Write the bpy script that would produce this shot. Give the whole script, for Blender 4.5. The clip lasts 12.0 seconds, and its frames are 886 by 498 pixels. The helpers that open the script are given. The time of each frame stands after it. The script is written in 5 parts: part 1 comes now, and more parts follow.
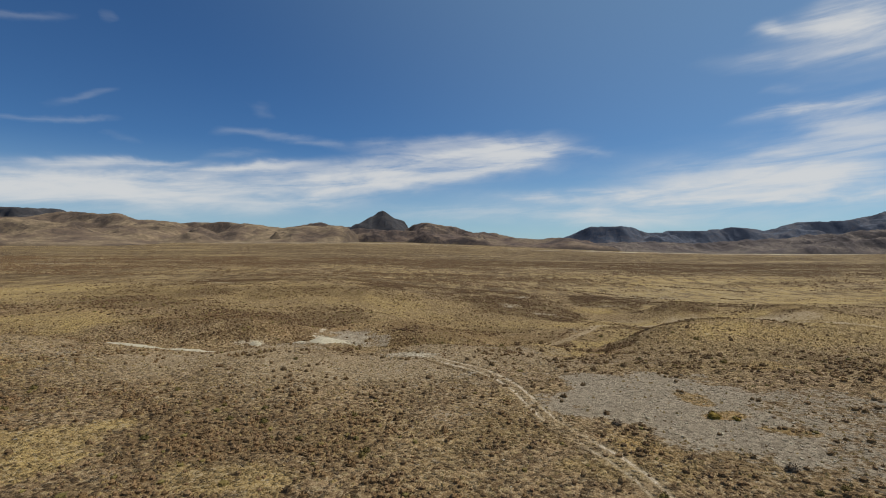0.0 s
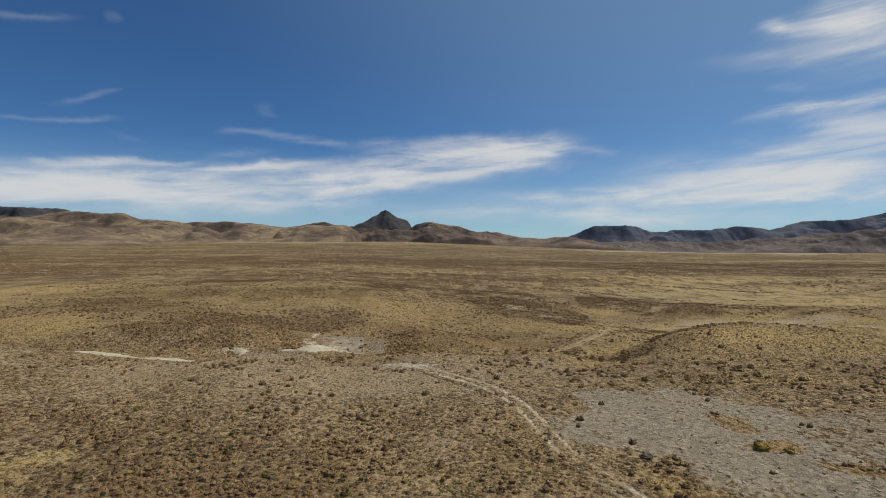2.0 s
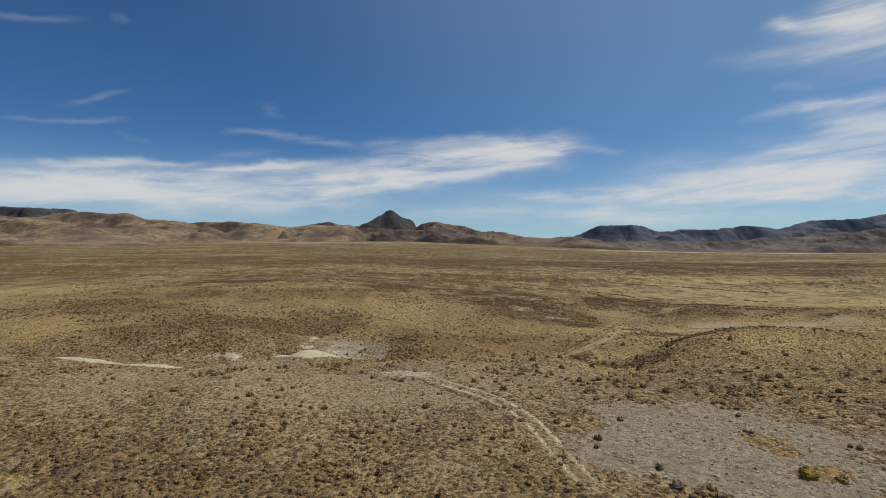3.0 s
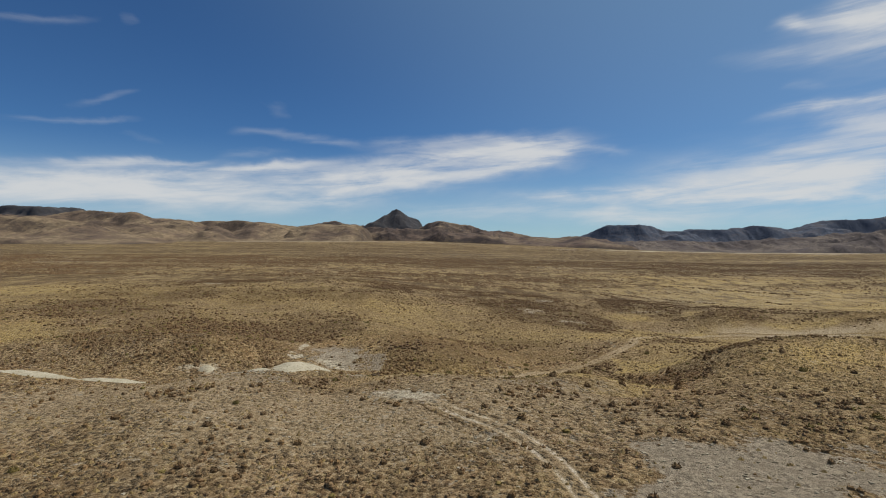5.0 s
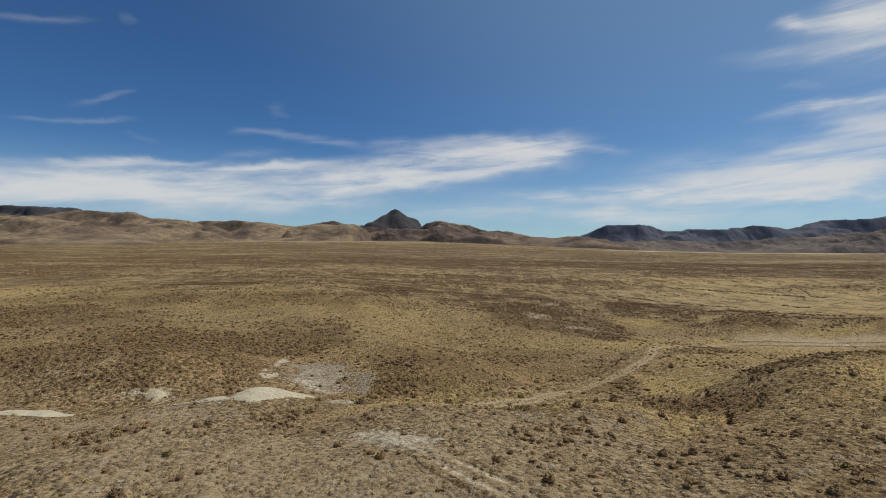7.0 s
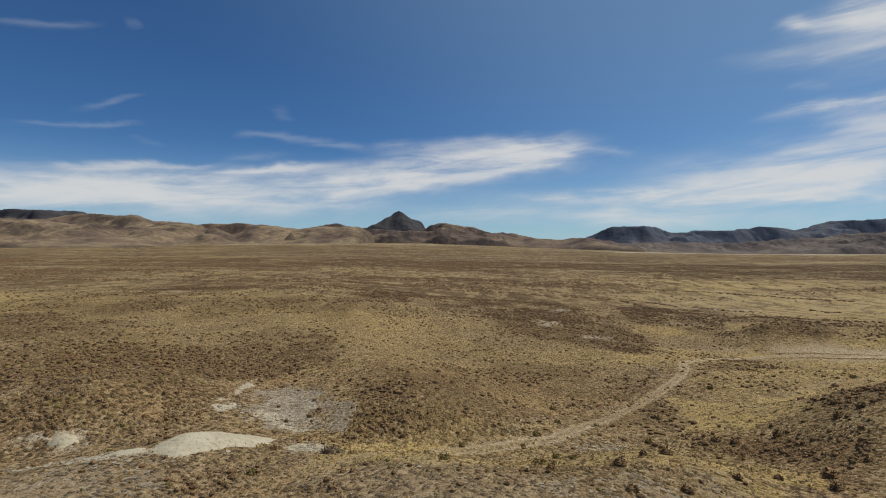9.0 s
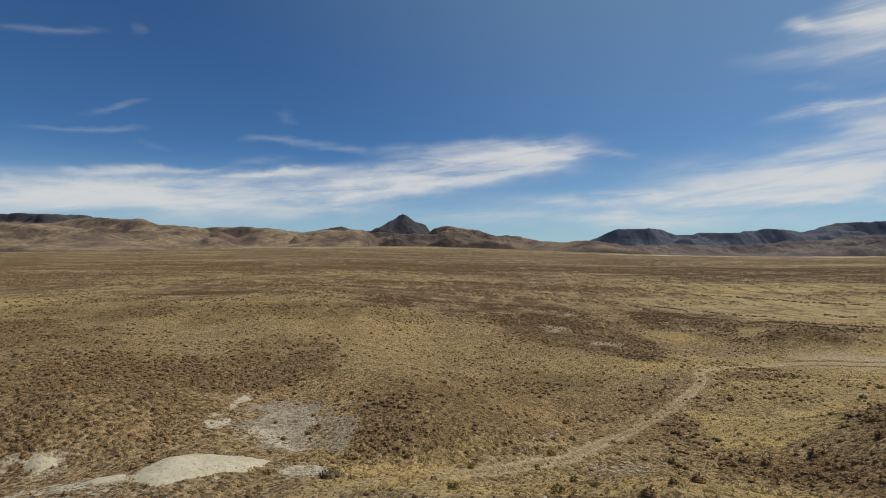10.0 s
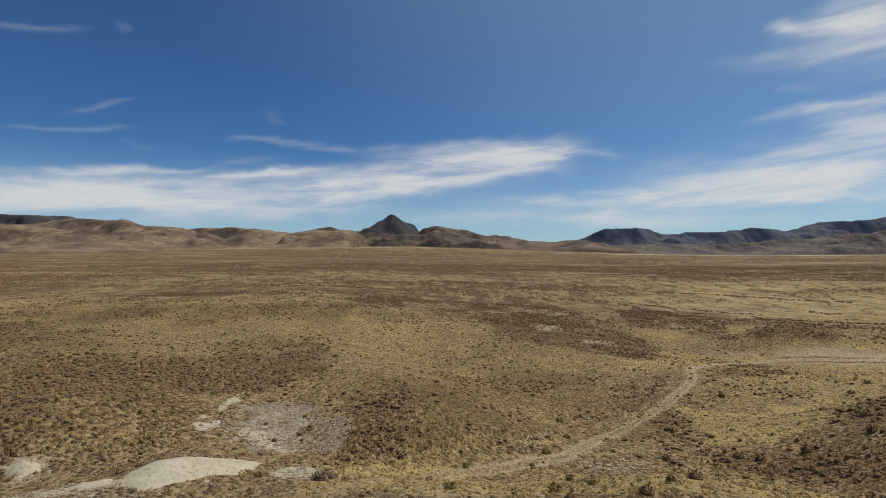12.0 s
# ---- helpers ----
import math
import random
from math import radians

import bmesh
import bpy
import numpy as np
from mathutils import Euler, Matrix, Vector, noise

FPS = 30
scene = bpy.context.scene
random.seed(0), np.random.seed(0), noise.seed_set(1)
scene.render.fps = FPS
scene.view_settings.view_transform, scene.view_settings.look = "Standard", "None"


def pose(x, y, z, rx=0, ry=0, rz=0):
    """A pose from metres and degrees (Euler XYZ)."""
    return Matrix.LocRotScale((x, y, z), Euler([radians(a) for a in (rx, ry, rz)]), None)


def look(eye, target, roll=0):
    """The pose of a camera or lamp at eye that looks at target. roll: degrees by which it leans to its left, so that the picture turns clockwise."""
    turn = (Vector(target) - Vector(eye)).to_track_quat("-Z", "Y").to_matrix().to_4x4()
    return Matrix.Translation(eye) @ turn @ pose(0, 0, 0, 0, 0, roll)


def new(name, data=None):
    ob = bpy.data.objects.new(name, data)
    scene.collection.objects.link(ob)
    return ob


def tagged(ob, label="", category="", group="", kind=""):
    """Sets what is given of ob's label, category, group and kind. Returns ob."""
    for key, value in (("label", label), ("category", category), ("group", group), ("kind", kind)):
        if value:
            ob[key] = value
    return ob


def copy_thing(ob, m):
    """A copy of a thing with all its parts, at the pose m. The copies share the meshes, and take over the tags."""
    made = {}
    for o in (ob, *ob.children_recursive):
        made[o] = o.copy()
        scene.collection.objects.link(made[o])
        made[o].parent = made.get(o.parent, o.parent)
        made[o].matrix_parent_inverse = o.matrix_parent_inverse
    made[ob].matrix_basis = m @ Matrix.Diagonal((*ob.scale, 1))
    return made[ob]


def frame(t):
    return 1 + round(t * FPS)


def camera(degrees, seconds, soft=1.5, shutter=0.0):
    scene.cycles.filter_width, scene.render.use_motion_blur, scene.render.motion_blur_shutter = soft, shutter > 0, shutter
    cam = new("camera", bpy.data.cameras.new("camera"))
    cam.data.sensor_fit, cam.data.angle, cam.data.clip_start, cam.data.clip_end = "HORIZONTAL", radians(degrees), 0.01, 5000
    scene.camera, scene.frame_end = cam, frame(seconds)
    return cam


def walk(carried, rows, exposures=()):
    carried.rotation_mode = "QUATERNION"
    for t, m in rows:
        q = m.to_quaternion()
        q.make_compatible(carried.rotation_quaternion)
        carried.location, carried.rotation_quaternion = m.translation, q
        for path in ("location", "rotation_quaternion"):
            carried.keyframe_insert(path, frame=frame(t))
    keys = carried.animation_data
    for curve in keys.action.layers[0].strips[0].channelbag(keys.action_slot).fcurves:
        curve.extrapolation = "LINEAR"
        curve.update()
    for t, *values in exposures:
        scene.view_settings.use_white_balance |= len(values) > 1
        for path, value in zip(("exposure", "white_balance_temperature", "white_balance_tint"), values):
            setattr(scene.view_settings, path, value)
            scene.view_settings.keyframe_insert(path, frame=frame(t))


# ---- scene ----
cam = camera(83.5, 12.0, soft=1.0)
PATH = [
    (0, (-0.00, -0.00, 20.00), (0.01, 99.99, 18.62), 0.09),
    (0.5, (0.14, 1.83, 19.88), (-0.10, 101.82, 18.41), 0.08),
    (1, (0.32, 3.96, 19.83), (-0.12, 103.94, 18.32), 0.09),
    (1.5, (0.48, 6.32, 19.85), (0.03, 106.31, 18.37), 0.09),
    (2, (0.72, 8.87, 19.92), (0.03, 108.85, 18.43), 0.04),
    (2.5, (0.89, 11.48, 19.91), (-0.18, 111.46, 18.43), 0.02),
    (3, (1.01, 14.63, 19.80), (-0.68, 114.60, 18.27), -0.02),
    (3.2, (0.99, 15.90, 19.72), (-0.94, 115.87, 18.24), 0.04),
    (4.8, (1.10, 26.11, 19.23), (-1.86, 126.05, 17.53), 0.07),
    (5, (1.05, 27.45, 19.18), (-1.92, 127.39, 17.56), 0.11),
    (5.5, (0.96, 30.73, 19.13), (-1.93, 130.68, 17.52), 0.12),
    (6, (0.89, 34.57, 19.12), (-1.94, 134.51, 17.52), 0.10),
    (6.5, (0.85, 38.06, 19.10), (-1.96, 138.01, 17.48), 0.06),
    (7, (0.69, 42.00, 19.07), (-2.09, 141.95, 17.46), 0.09),
    (7.2, (0.67, 43.60, 19.00), (-2.12, 143.55, 17.50), 0.07),
    (8.8, (1.44, 57.44, 18.51), (-1.83, 157.38, 17.29), -0.07),
    (9, (1.33, 58.71, 18.58), (-2.28, 158.64, 17.41), -0.09),
    (9.5, (1.08, 61.12, 18.77), (-3.08, 161.03, 17.82), -0.14),
    (10, (0.82, 63.00, 18.90), (-3.64, 162.90, 18.32), -0.22),
    (10.5, (0.58, 63.78, 18.96), (-3.87, 163.68, 18.65), -0.30),
    (11, (0.39, 63.85, 18.90), (-3.81, 163.76, 18.57), -0.33),
    (11.5, (0.33, 63.70, 18.78), (-2.69, 163.65, 18.35), -0.39),
    (12, (0.26, 63.65, 18.57), (-2.01, 163.62, 18.01), -0.44),
]
walk(cam, [(t, look(eye, target, roll)) for t, eye, target, roll in PATH])

# ---------------------------------------------------------------- light
SUN_EL, SUN_AZ = 57.0, 68.0          # degrees above the plain; degrees from straight ahead, to the right


def math_node(tree, op, a, b=None, c=None):
    n = tree.nodes.new("ShaderNodeMath")
    n.operation = op
    for i, v in enumerate((a, b, c)):
        if v is None:
            continue
        if isinstance(v, (int, float)):
            n.inputs[i].default_value = v
        else:
            tree.links.new(v, n.inputs[i])
    return n.outputs[0]


def ramp(tree, value, lo, hi, a=0.0, b=1.0):
    n = tree.nodes.new("ShaderNodeMapRange")
    n.interpolation_type = "SMOOTHSTEP"
    tree.links.new(value, n.inputs[0])
    for i, v in enumerate((lo, hi, a, b)):
        n.inputs[i + 1].default_value = v
    return n.outputs[0]


def blend(tree, fac, a, b, how="MIX"):
    n = tree.nodes.new("ShaderNodeMix")
    n.data_type, n.blend_type = "RGBA", how
    for i, v in ((0, fac), (6, a), (7, b)):
        if isinstance(v, (int, float)):
            n.inputs[i].default_value = v
        elif isinstance(v, tuple):
            n.inputs[i].default_value = (*v, 1)
        else:
            tree.links.new(v, n.inputs[i])
    return n.outputs[2]


def noise_tex(tree, vector, scale, detail=4.0, rough=0.55, distort=0.0):
    n = tree.nodes.new("ShaderNodeTexNoise")
    tree.links.new(vector, n.inputs["Vector"])
    n.inputs["Scale"].default_value, n.inputs["Detail"].default_value = scale, detail
    n.inputs["Roughness"].default_value, n.inputs["Distortion"].default_value = rough, distort
    return n.outputs[0]


def make_sky():
    world = bpy.data.worlds.new("sky")
    scene.world = world
    world.use_nodes = True
    t = world.node_tree
    t.nodes.clear()
    sky = t.nodes.new("ShaderNodeTexSky")
    sky.sky_type, sky.sun_disc = "NISHITA", False
    sky.sun_elevation, sky.sun_rotation = radians(SUN_EL), radians(SUN_AZ)
    sky.altitude, sky.air_density, sky.dust_density, sky.ozone_density = 2200, 1.0, 0.1, 6.0
    where = t.nodes.new("ShaderNodeTexCoord").outputs["Generated"]
    xyz = t.nodes.new("ShaderNodeSeparateXYZ")
    t.links.new(where, xyz.inputs[0])
    x, y, z = xyz.outputs
    az = math_node(t, "MULTIPLY", math_node(t, "ARCTAN2", x, y), 57.2958)
    flat = math_node(t, "SQRT", math_node(t, "ADD", math_node(t, "MULTIPLY", x, x), math_node(t, "MULTIPLY", y, y)))
    up = math_node(t, "MULTIPLY", math_node(t, "DIVIDE", z, math_node(t, "MAXIMUM", flat, 0.05)), 100.0)
    # cirrus: streaks in (azimuth, height), their edges bent by broad noise and combed by fine, drawn-out noise
    def drawn(fa, fu, lean):
        v = t.nodes.new("ShaderNodeCombineXYZ")
        t.links.new(math_node(t, "MULTIPLY", az, fa), v.inputs[0])
        t.links.new(math_node(t, "MULTIPLY", math_node(t, "SUBTRACT", up, math_node(t, "MULTIPLY", az, lean)), fu), v.inputs[1])
        return v.outputs[0]

    bend = noise_tex(t, drawn(0.16, 0.2, 0.05), 1.0, 4, 0.55, 0.4)
    sway = noise_tex(t, drawn(0.05, 0.11, 0.3), 1.7, 3, 0.5, 0.2)
    comb = noise_tex(t, drawn(0.075, 0.36, 0.12), 1.0, 6, 0.6, 0.9)
    soft = noise_tex(t, drawn(0.07, 0.16, 0.05), 1.0, 5, 0.6, 0.5)
    az_bent = math_node(t, "ADD", az, math_node(t, "MULTIPLY", math_node(t, "SUBTRACT", sway, 0.5), 7.0))
    up_bent = math_node(t, "ADD", up, math_node(t, "MULTIPLY", math_node(t, "SUBTRACT", bend, 0.5), 3.6))
    total = None
    for ca, cu, length, width, tilt, amount in LEFT_CLOUDS + RIGHT_CLOUDS:
        c, s = math.cos(radians(tilt)), math.sin(radians(tilt))
        da, du = math_node(t, "SUBTRACT", az_bent, ca), math_node(t, "SUBTRACT", up_bent, cu)
        along = math_node(t, "ADD", math_node(t, "MULTIPLY", da, c / length), math_node(t, "MULTIPLY", du, s / length))
        across = math_node(t, "SUBTRACT", math_node(t, "MULTIPLY", du, c / width), math_node(t, "MULTIPLY", da, s / width))
        far = math_node(t, "ADD", math_node(t, "POWER", math_node(t, "ABSOLUTE", along), 4.0), math_node(t, "MULTIPLY", across, across))
        body = math_node(t, "MULTIPLY", math_node(t, "EXPONENT", math_node(t, "MULTIPLY", far, -1.15)), amount)
        total = body if total is None else math_node(t, "ADD", total, body)
    grain_of_cloud = math_node(t, "ADD", math_node(t, "MULTIPLY", comb, 0.4), math_node(t, "MULTIPLY", soft, 0.6))
    thick = math_node(t, "MULTIPLY", math_node(t, "MINIMUM", total, 1.25), ramp(t, grain_of_cloud, 0.31, 0.63, 0.22, 1.05))
    cover = math_node(t, "MULTIPLY", math_node(t, "MAXIMUM", ramp(t, thick, -0.12, 1.3, -0.03, 0.9), 0.0), ramp(t, up, -1.0, 3.0))
    clear = blend(t, 1.0, sky.outputs[0], SKY_TINT, "MULTIPLY")
    # thin high haze that brightens towards the sun
    se, sa = radians(SUN_EL), radians(SUN_AZ)
    toward = math_node(t, "MULTIPLY", x, math.sin(sa) * math.cos(se))
    toward = math_node(t, "ADD", toward, math_node(t, "MULTIPLY", y, math.cos(sa) * math.cos(se)))
    toward = math_node(t, "ADD", toward, math_node(t, "MULTIPLY", z, math.sin(se)))
    clear = blend(t, ramp(t, up, 20.0, -2.0, 0.0, 0.5), clear, (6.2, 8.3, 9.2))
    clear = blend(t, ramp(t, toward, 0.2, 0.95, 0.0, 0.3), clear, (5.6, 8.2, 9.3))
    out = blend(t, cover, clear, CLOUD_WHITE)
    back = t.nodes.new("ShaderNodeBackground")
    back.inputs["Strength"].default_value = SKY_STRENGTH
    t.links.new(out, back.inputs[0])
    t.links.new(back.outputs[0], t.nodes.new("ShaderNodeOutputWorld").inputs[0])


SKY_STRENGTH, CLOUD_WHITE, SKY_TINT = 0.07, (9.4, 9.5, 9.5), (0.57, 0.86, 1.05)
# cirrus streaks: azimuth, height (100 x tangent), half length, half width, tilt, thickness
LEFT_CLOUDS = [(-31.2, 8.3, 20.9, 3.9, 4, 1.0), (-37.7, 10.0, 13.0, 2.5, 7, 0.55), (-3.5, 13.8, 16.1, 3.1, 15, 1.35), (5.1, 16.7, 9.2, 2.7, 10, 1.1), (-22.8, 13.2, 8.6, 1.1, 14, 0.95),
               (-33.3, 13.4, 7.4, 0.7, 9, 0.6), (0.2, 20.0, 11.2, 1.4, 4, 0.45), (15.3, 17.4, 3.9, 0.7, -11, 0.4), (-22.3, 20.4, 3.0, 0.9, 6, 0.27), (-16.1, 19.6, 4.6, 0.9, -5, 0.36),
               (-22.5, 16.5, 3.6, 0.9, 6, 0.27), (-7.7, 16.6, 6.7, 1.6, 16, 0.4), (-39.1, 19.6, 6.1, 0.6, 10, 0.35), (-35.6, 23.7, 3.3, 0.7, 39, 0.3), (-41.4, 34.3, 5.1, 0.8, 24, 0.28)]
RIGHT_CLOUDS = [(-33.9, 37.1, 0.9, 0.8, -1, 0.22), (-20.3, 24.9, 1.5, 1.1, -64, 0.22), (-32.9, 17.7, 1.8, 0.8, -19, 0.2), (22.3, 8.6, 18.2, 1.4, -2, 0.95), (32.8, 8.6, 11.0, 1.6, 0, 1.0),
                (32.0, 11.3, 11.8, 3.6, 3, 0.65), (38.6, 13.3, 8.2, 4.6, 6, 0.55), (8.9, 5.8, 16.7, 1.9, 0, 0.6), (24.1, 4.5, 12.7, 2.0, 3, 0.5), (36.7, 21.7, 5.8, 1.0, 3, 0.8),
                (39.3, 18.7, 4.6, 2.6, -11, 0.5), (34.1, 25.6, 1.7, 0.8, -13, 0.3), (33.9, 35.9, 2.1, 0.9, -42, 0.5), (38.6, 34.4, 5.3, 2.6, -15, 0.75), (35.5, 30.4, 7.6, 1.8, -7, 0.45),
                (43.0, 35.3, 6.3, 6.0, -8, 0.6), (31.0, 10.5, 19.0, 7.5, 5, 0.26), (42.0, 27.0, 9.0, 9.0, 0, 0.22)]
make_sky()
sun = new("sun", bpy.data.lights.new("sun", "SUN"))
sun.data.energy, sun.data.angle, sun.data.color = 3.42, radians(0.53), (1.0, 0.945, 0.845)
a, e = radians(SUN_AZ), radians(SUN_EL)
sun.matrix_world = look((300 * math.sin(a) * math.cos(e), 300 * math.cos(a) * math.cos(e), 300 * math.sin(e)), (0, 0, 0))


# ---------------------------------------------------------------- land
# -- land begin
def lattice(ix, iy, seed):
    h = (ix.astype(np.int64) * 374761393 + iy.astype(np.int64) * 668265263 + seed * 1442695041) & 0xFFFFFFFF
    h = ((h ^ (h >> 13)) * 1274126177) & 0xFFFFFFFF
    return ((h ^ (h >> 16)) & 0xFFFF) / 65535.0


def grain(x, y, size, seed=0):
    """Smooth noise between -1 and 1 whose lumps are about `size` metres."""
    u, v = np.asarray(x, float) / size, np.asarray(y, float) / size
    iu, iv = np.floor(u), np.floor(v)
    fu, fv = u - iu, v - iv
    fu, fv = fu * fu * fu * (fu * (fu * 6 - 15) + 10), fv * fv * fv * (fv * (fv * 6 - 15) + 10)
    a, b = lattice(iu, iv, seed), lattice(iu + 1, iv, seed)
    c, d = lattice(iu, iv + 1, seed), lattice(iu + 1, iv + 1, seed)
    return 2 * ((a * (1 - fu) + b * fu) * (1 - fv) + (c * (1 - fu) + d * fu) * fv) - 1


def grains(x, y, size, octaves=4, seed=0, keep=0.5):
    return sum(grain(x, y, size / 2**k, seed + 7 * k) * keep**k for k in range(octaves))


def step(v, lo, hi):
    s = np.clip((v - lo) / (hi - lo), 0, 1)
    return s * s * (3 - 2 * s)


def swell(x, y, cx, cy, rx, ry, turn, high):
    """A rounded rise (or hollow) of the ground."""
    c, s = np.cos(turn), np.sin(turn)
    u, v = (c * (x - cx) + s * (y - cy)) / rx, (-s * (x - cx) + c * (y - cy)) / ry
    return high * np.exp(-0.5 * (u * u + v * v))


def height(x, y):
    x, y = np.asarray(x, float), np.asarray(y, float)
    z = -7.05 - 6.6 * np.tanh(x / 300) - 1.16 * np.clip(y, -500, 900) / 500
    # the near bench, whose edge drops into the valley
    edge = 118.5 + 0.064 * np.clip(x, -400, 400) + 2.1 * np.sin(x / 43)
    z = z + 6.2 / (1 + np.exp(np.clip((y - edge) / 6.9, -40, 40)))
    z = z + swell(x, y, -95.0, 161.8, 41.2, 71.3, 0.42, 5.0)    # long hill across the valley
    z = z + swell(x, y, -52.0, 258.0, 30.0, 58.0, 0.29, 4.4)
    z = z + swell(x, y, -10.4, 144.6, 37.9, 12.5, -0.98, 4.7)
    z = z + swell(x, y, -47.7, 119.0, 19.9, 9.8, 0.20, 4.6)
    z = z + swell(x, y, -149.0, 382.0, 120.0, 129.0, 0, 1.9)
    z = z + swell(x, y, 50.0, 118.4, 12.5, 8.5, -0.32, 4.6)     # scrubby knoll at the end of the bench
    z = z + swell(x, y, 72.4, 126.8, 21.4, 6.8, -0.35, 5.8)
    z = z + swell(x, y, 69.5, 50.8, 27.7, 44.3, -0.07, 3.3)
    z = z + swell(x, y, 33.5, 110.5, 17.8, 7.2, 0.90, -4.2)     # draw beside the knoll
    z = z + swell(x, y, 27.0, 107.0, 7.0, 4.5, 0.2, 1.3)
    z = z + swell(x, y, 7.9, 119.8, 20.7, 6.5, 0.04, -5.2)
    z = z + swell(x, y, 7.0, 110.0, 9.0, 6.5, -0.75, -3.1)
    z = z + swell(x, y, -53.8, 102.6, 13.4, 26.8, 0.20, -3.6)
    z = z + swell(x, y, -15.2, 100.5, 9.0, 27.1, 0.16, -2.4)
    z = z + swell(x, y, -35.5, 117.5, 13.2, 6.5, 1.00, -3.4)
    z = z + swell(x, y, -88.4, 106.3, 30.0, 6.5, 0.04, -5.0)
    z = z + swell(x, y, -25.5, 109.0, 4.5, 3.0, 0.3, 1.0)       # spoil heap on the edge
    z = z + swell(x, y, -19.5, 124.5, 5.5, 2.6, 0.1, -0.8)      # cut in the hillside
    z = z + swell(x, y, 106.0, 224.0, 13.0, 8.5, 0.39, 5.2)      # two low dark mounds
    z = z + swell(x, y, 149.4, 207.3, 11.3, 16.2, -0.17, 4.5)
    z = z + swell(x, y, 6.0, 194.9, 29.9, 25.6, 0.08, -2.5)
    z = z + swell(x, y, 82.7, 211.4, 41.7, 20.0, -0.74, -5.2)   # valley floor at the road's bend
    z = z + swell(x, y, 19.6, 141.3, 25.5, 12.0, 0.14, -3.4)
    z = z + swell(x, y, 147.7, 339.2, 84.5, 50.9, 0.23, -5.0)
    z = z + swell(x, y, 2.0, 180.0, 40.0, 22.0, 0, -2.6)
    z = z + swell(x, y, -82.0, 200.0, 40.0, 22.0, 0, -2.6)
    z = z + swell(x, y, -24.0, 58.0, 14.0, 14.0, 0, -1.1)
    z = z + swell(x, y, -9.0, 87.0, 10.0, 7.0, 0, 0.9)
    z = z + swell(x, y, -57.0, 136.0, 15.0, 16.0, 0, 2.0)
    z = z + swell(x, y, -34.0, 146.0, 9.0, 10.0, 0, -1.6)
    z = z + swell(x, y, -26.0, 236.0, 26.0, 26.0, 0, -1.0)
    # the plain climbs to the hills ahead and falls away to the right
    z = z + 24 * step(y, 800, 2500) * step(600 - x, -500, 900) - 34 * step(y, 900, 3600) * step(x, 150, 1500)
    z = z + 0.8 * grains(x, y, 70, 3, 3) * step(np.hypot(x, y - 60), 120, 400) + 0.16 * grains(x, y, 9, 3, 11)
    return z
# -- land end


def oval(x, y, cx, cy, rx, ry, turn=0.0, rough=0.35, size=6.0, soft=0.5):
    """1 inside a ragged oval, 0 outside."""
    c, s = math.cos(turn), math.sin(turn)
    u, v = (c * (x - cx) + s * (y - cy)) / rx, (-s * (x - cx) + c * (y - cy)) / ry
    return 1 - step(np.hypot(u, v) + rough * grains(x, y, size, 4, 23), 1 - soft / 2, 1 + soft / 2)


def blot(x, y, outline, rough=1.0, size=4.0, soft=0.6):
    """1 inside a patch with a ragged edge, 0 outside; rough and soft in metres."""
    flat_x, flat_y = np.ravel(np.asarray(x, float)), np.ravel(np.asarray(y, float))
    k, out = np.array(outline, float), np.zeros(flat_x.shape)
    reach = 3 * rough + soft
    i = np.flatnonzero((flat_x > k[:, 0].min() - reach) & (flat_x < k[:, 0].max() + reach) & (flat_y > k[:, 1].min() - reach) & (flat_y < k[:, 1].max() + reach))
    if len(i):
        out[i] = step(rim_distance(flat_x[i], flat_y[i], k) + rough * grains(flat_x[i], flat_y[i], size, 4, 29), -soft, soft)
    return out.reshape(np.shape(x))


def rim_distance(px, py, k):
    """Distance to a closed outline, positive inside."""
    near, inside = np.full(len(px), 1e9), np.zeros(len(px), bool)
    for (ax, ay), (bx, by) in zip(k, np.roll(k, -1, 0)):
        s = np.clip(((px - ax) * (bx - ax) + (py - ay) * (by - ay)) / ((bx - ax) ** 2 + (by - ay) ** 2), 0, 1)
        near = np.minimum(near, np.hypot(px - ax - s * (bx - ax), py - ay - s * (by - ay)))
        if ay != by:
            inside ^= ((ay > py) != (by > py)) & (px < (bx - ax) * (py - ay) / (by - ay) + ax)
    return np.where(inside, near, -near)


def curve_points(knots, gap):
    """Points every `gap` metres along a smooth line through the knots."""
    k = np.array(knots, float)
    k = np.vstack([2 * k[0] - k[1], k, 2 * k[-1] - k[-2]])
    pts = []
    for p0, p1, p2, p3 in zip(k, k[1:], k[2:], k[3:]):
        n = max(2, int(np.hypot(*(p2 - p1)) / gap))
        s = np.linspace(0, 1, n, endpoint=False)[:, None]
        pts.append(0.5 * (2 * p1 + (p2 - p0) * s + (2 * p0 - 5 * p1 + 4 * p2 - p3) * s**2 + (3 * p1 - p0 - 3 * p2 + p3) * s**3))
    return np.vstack(pts)


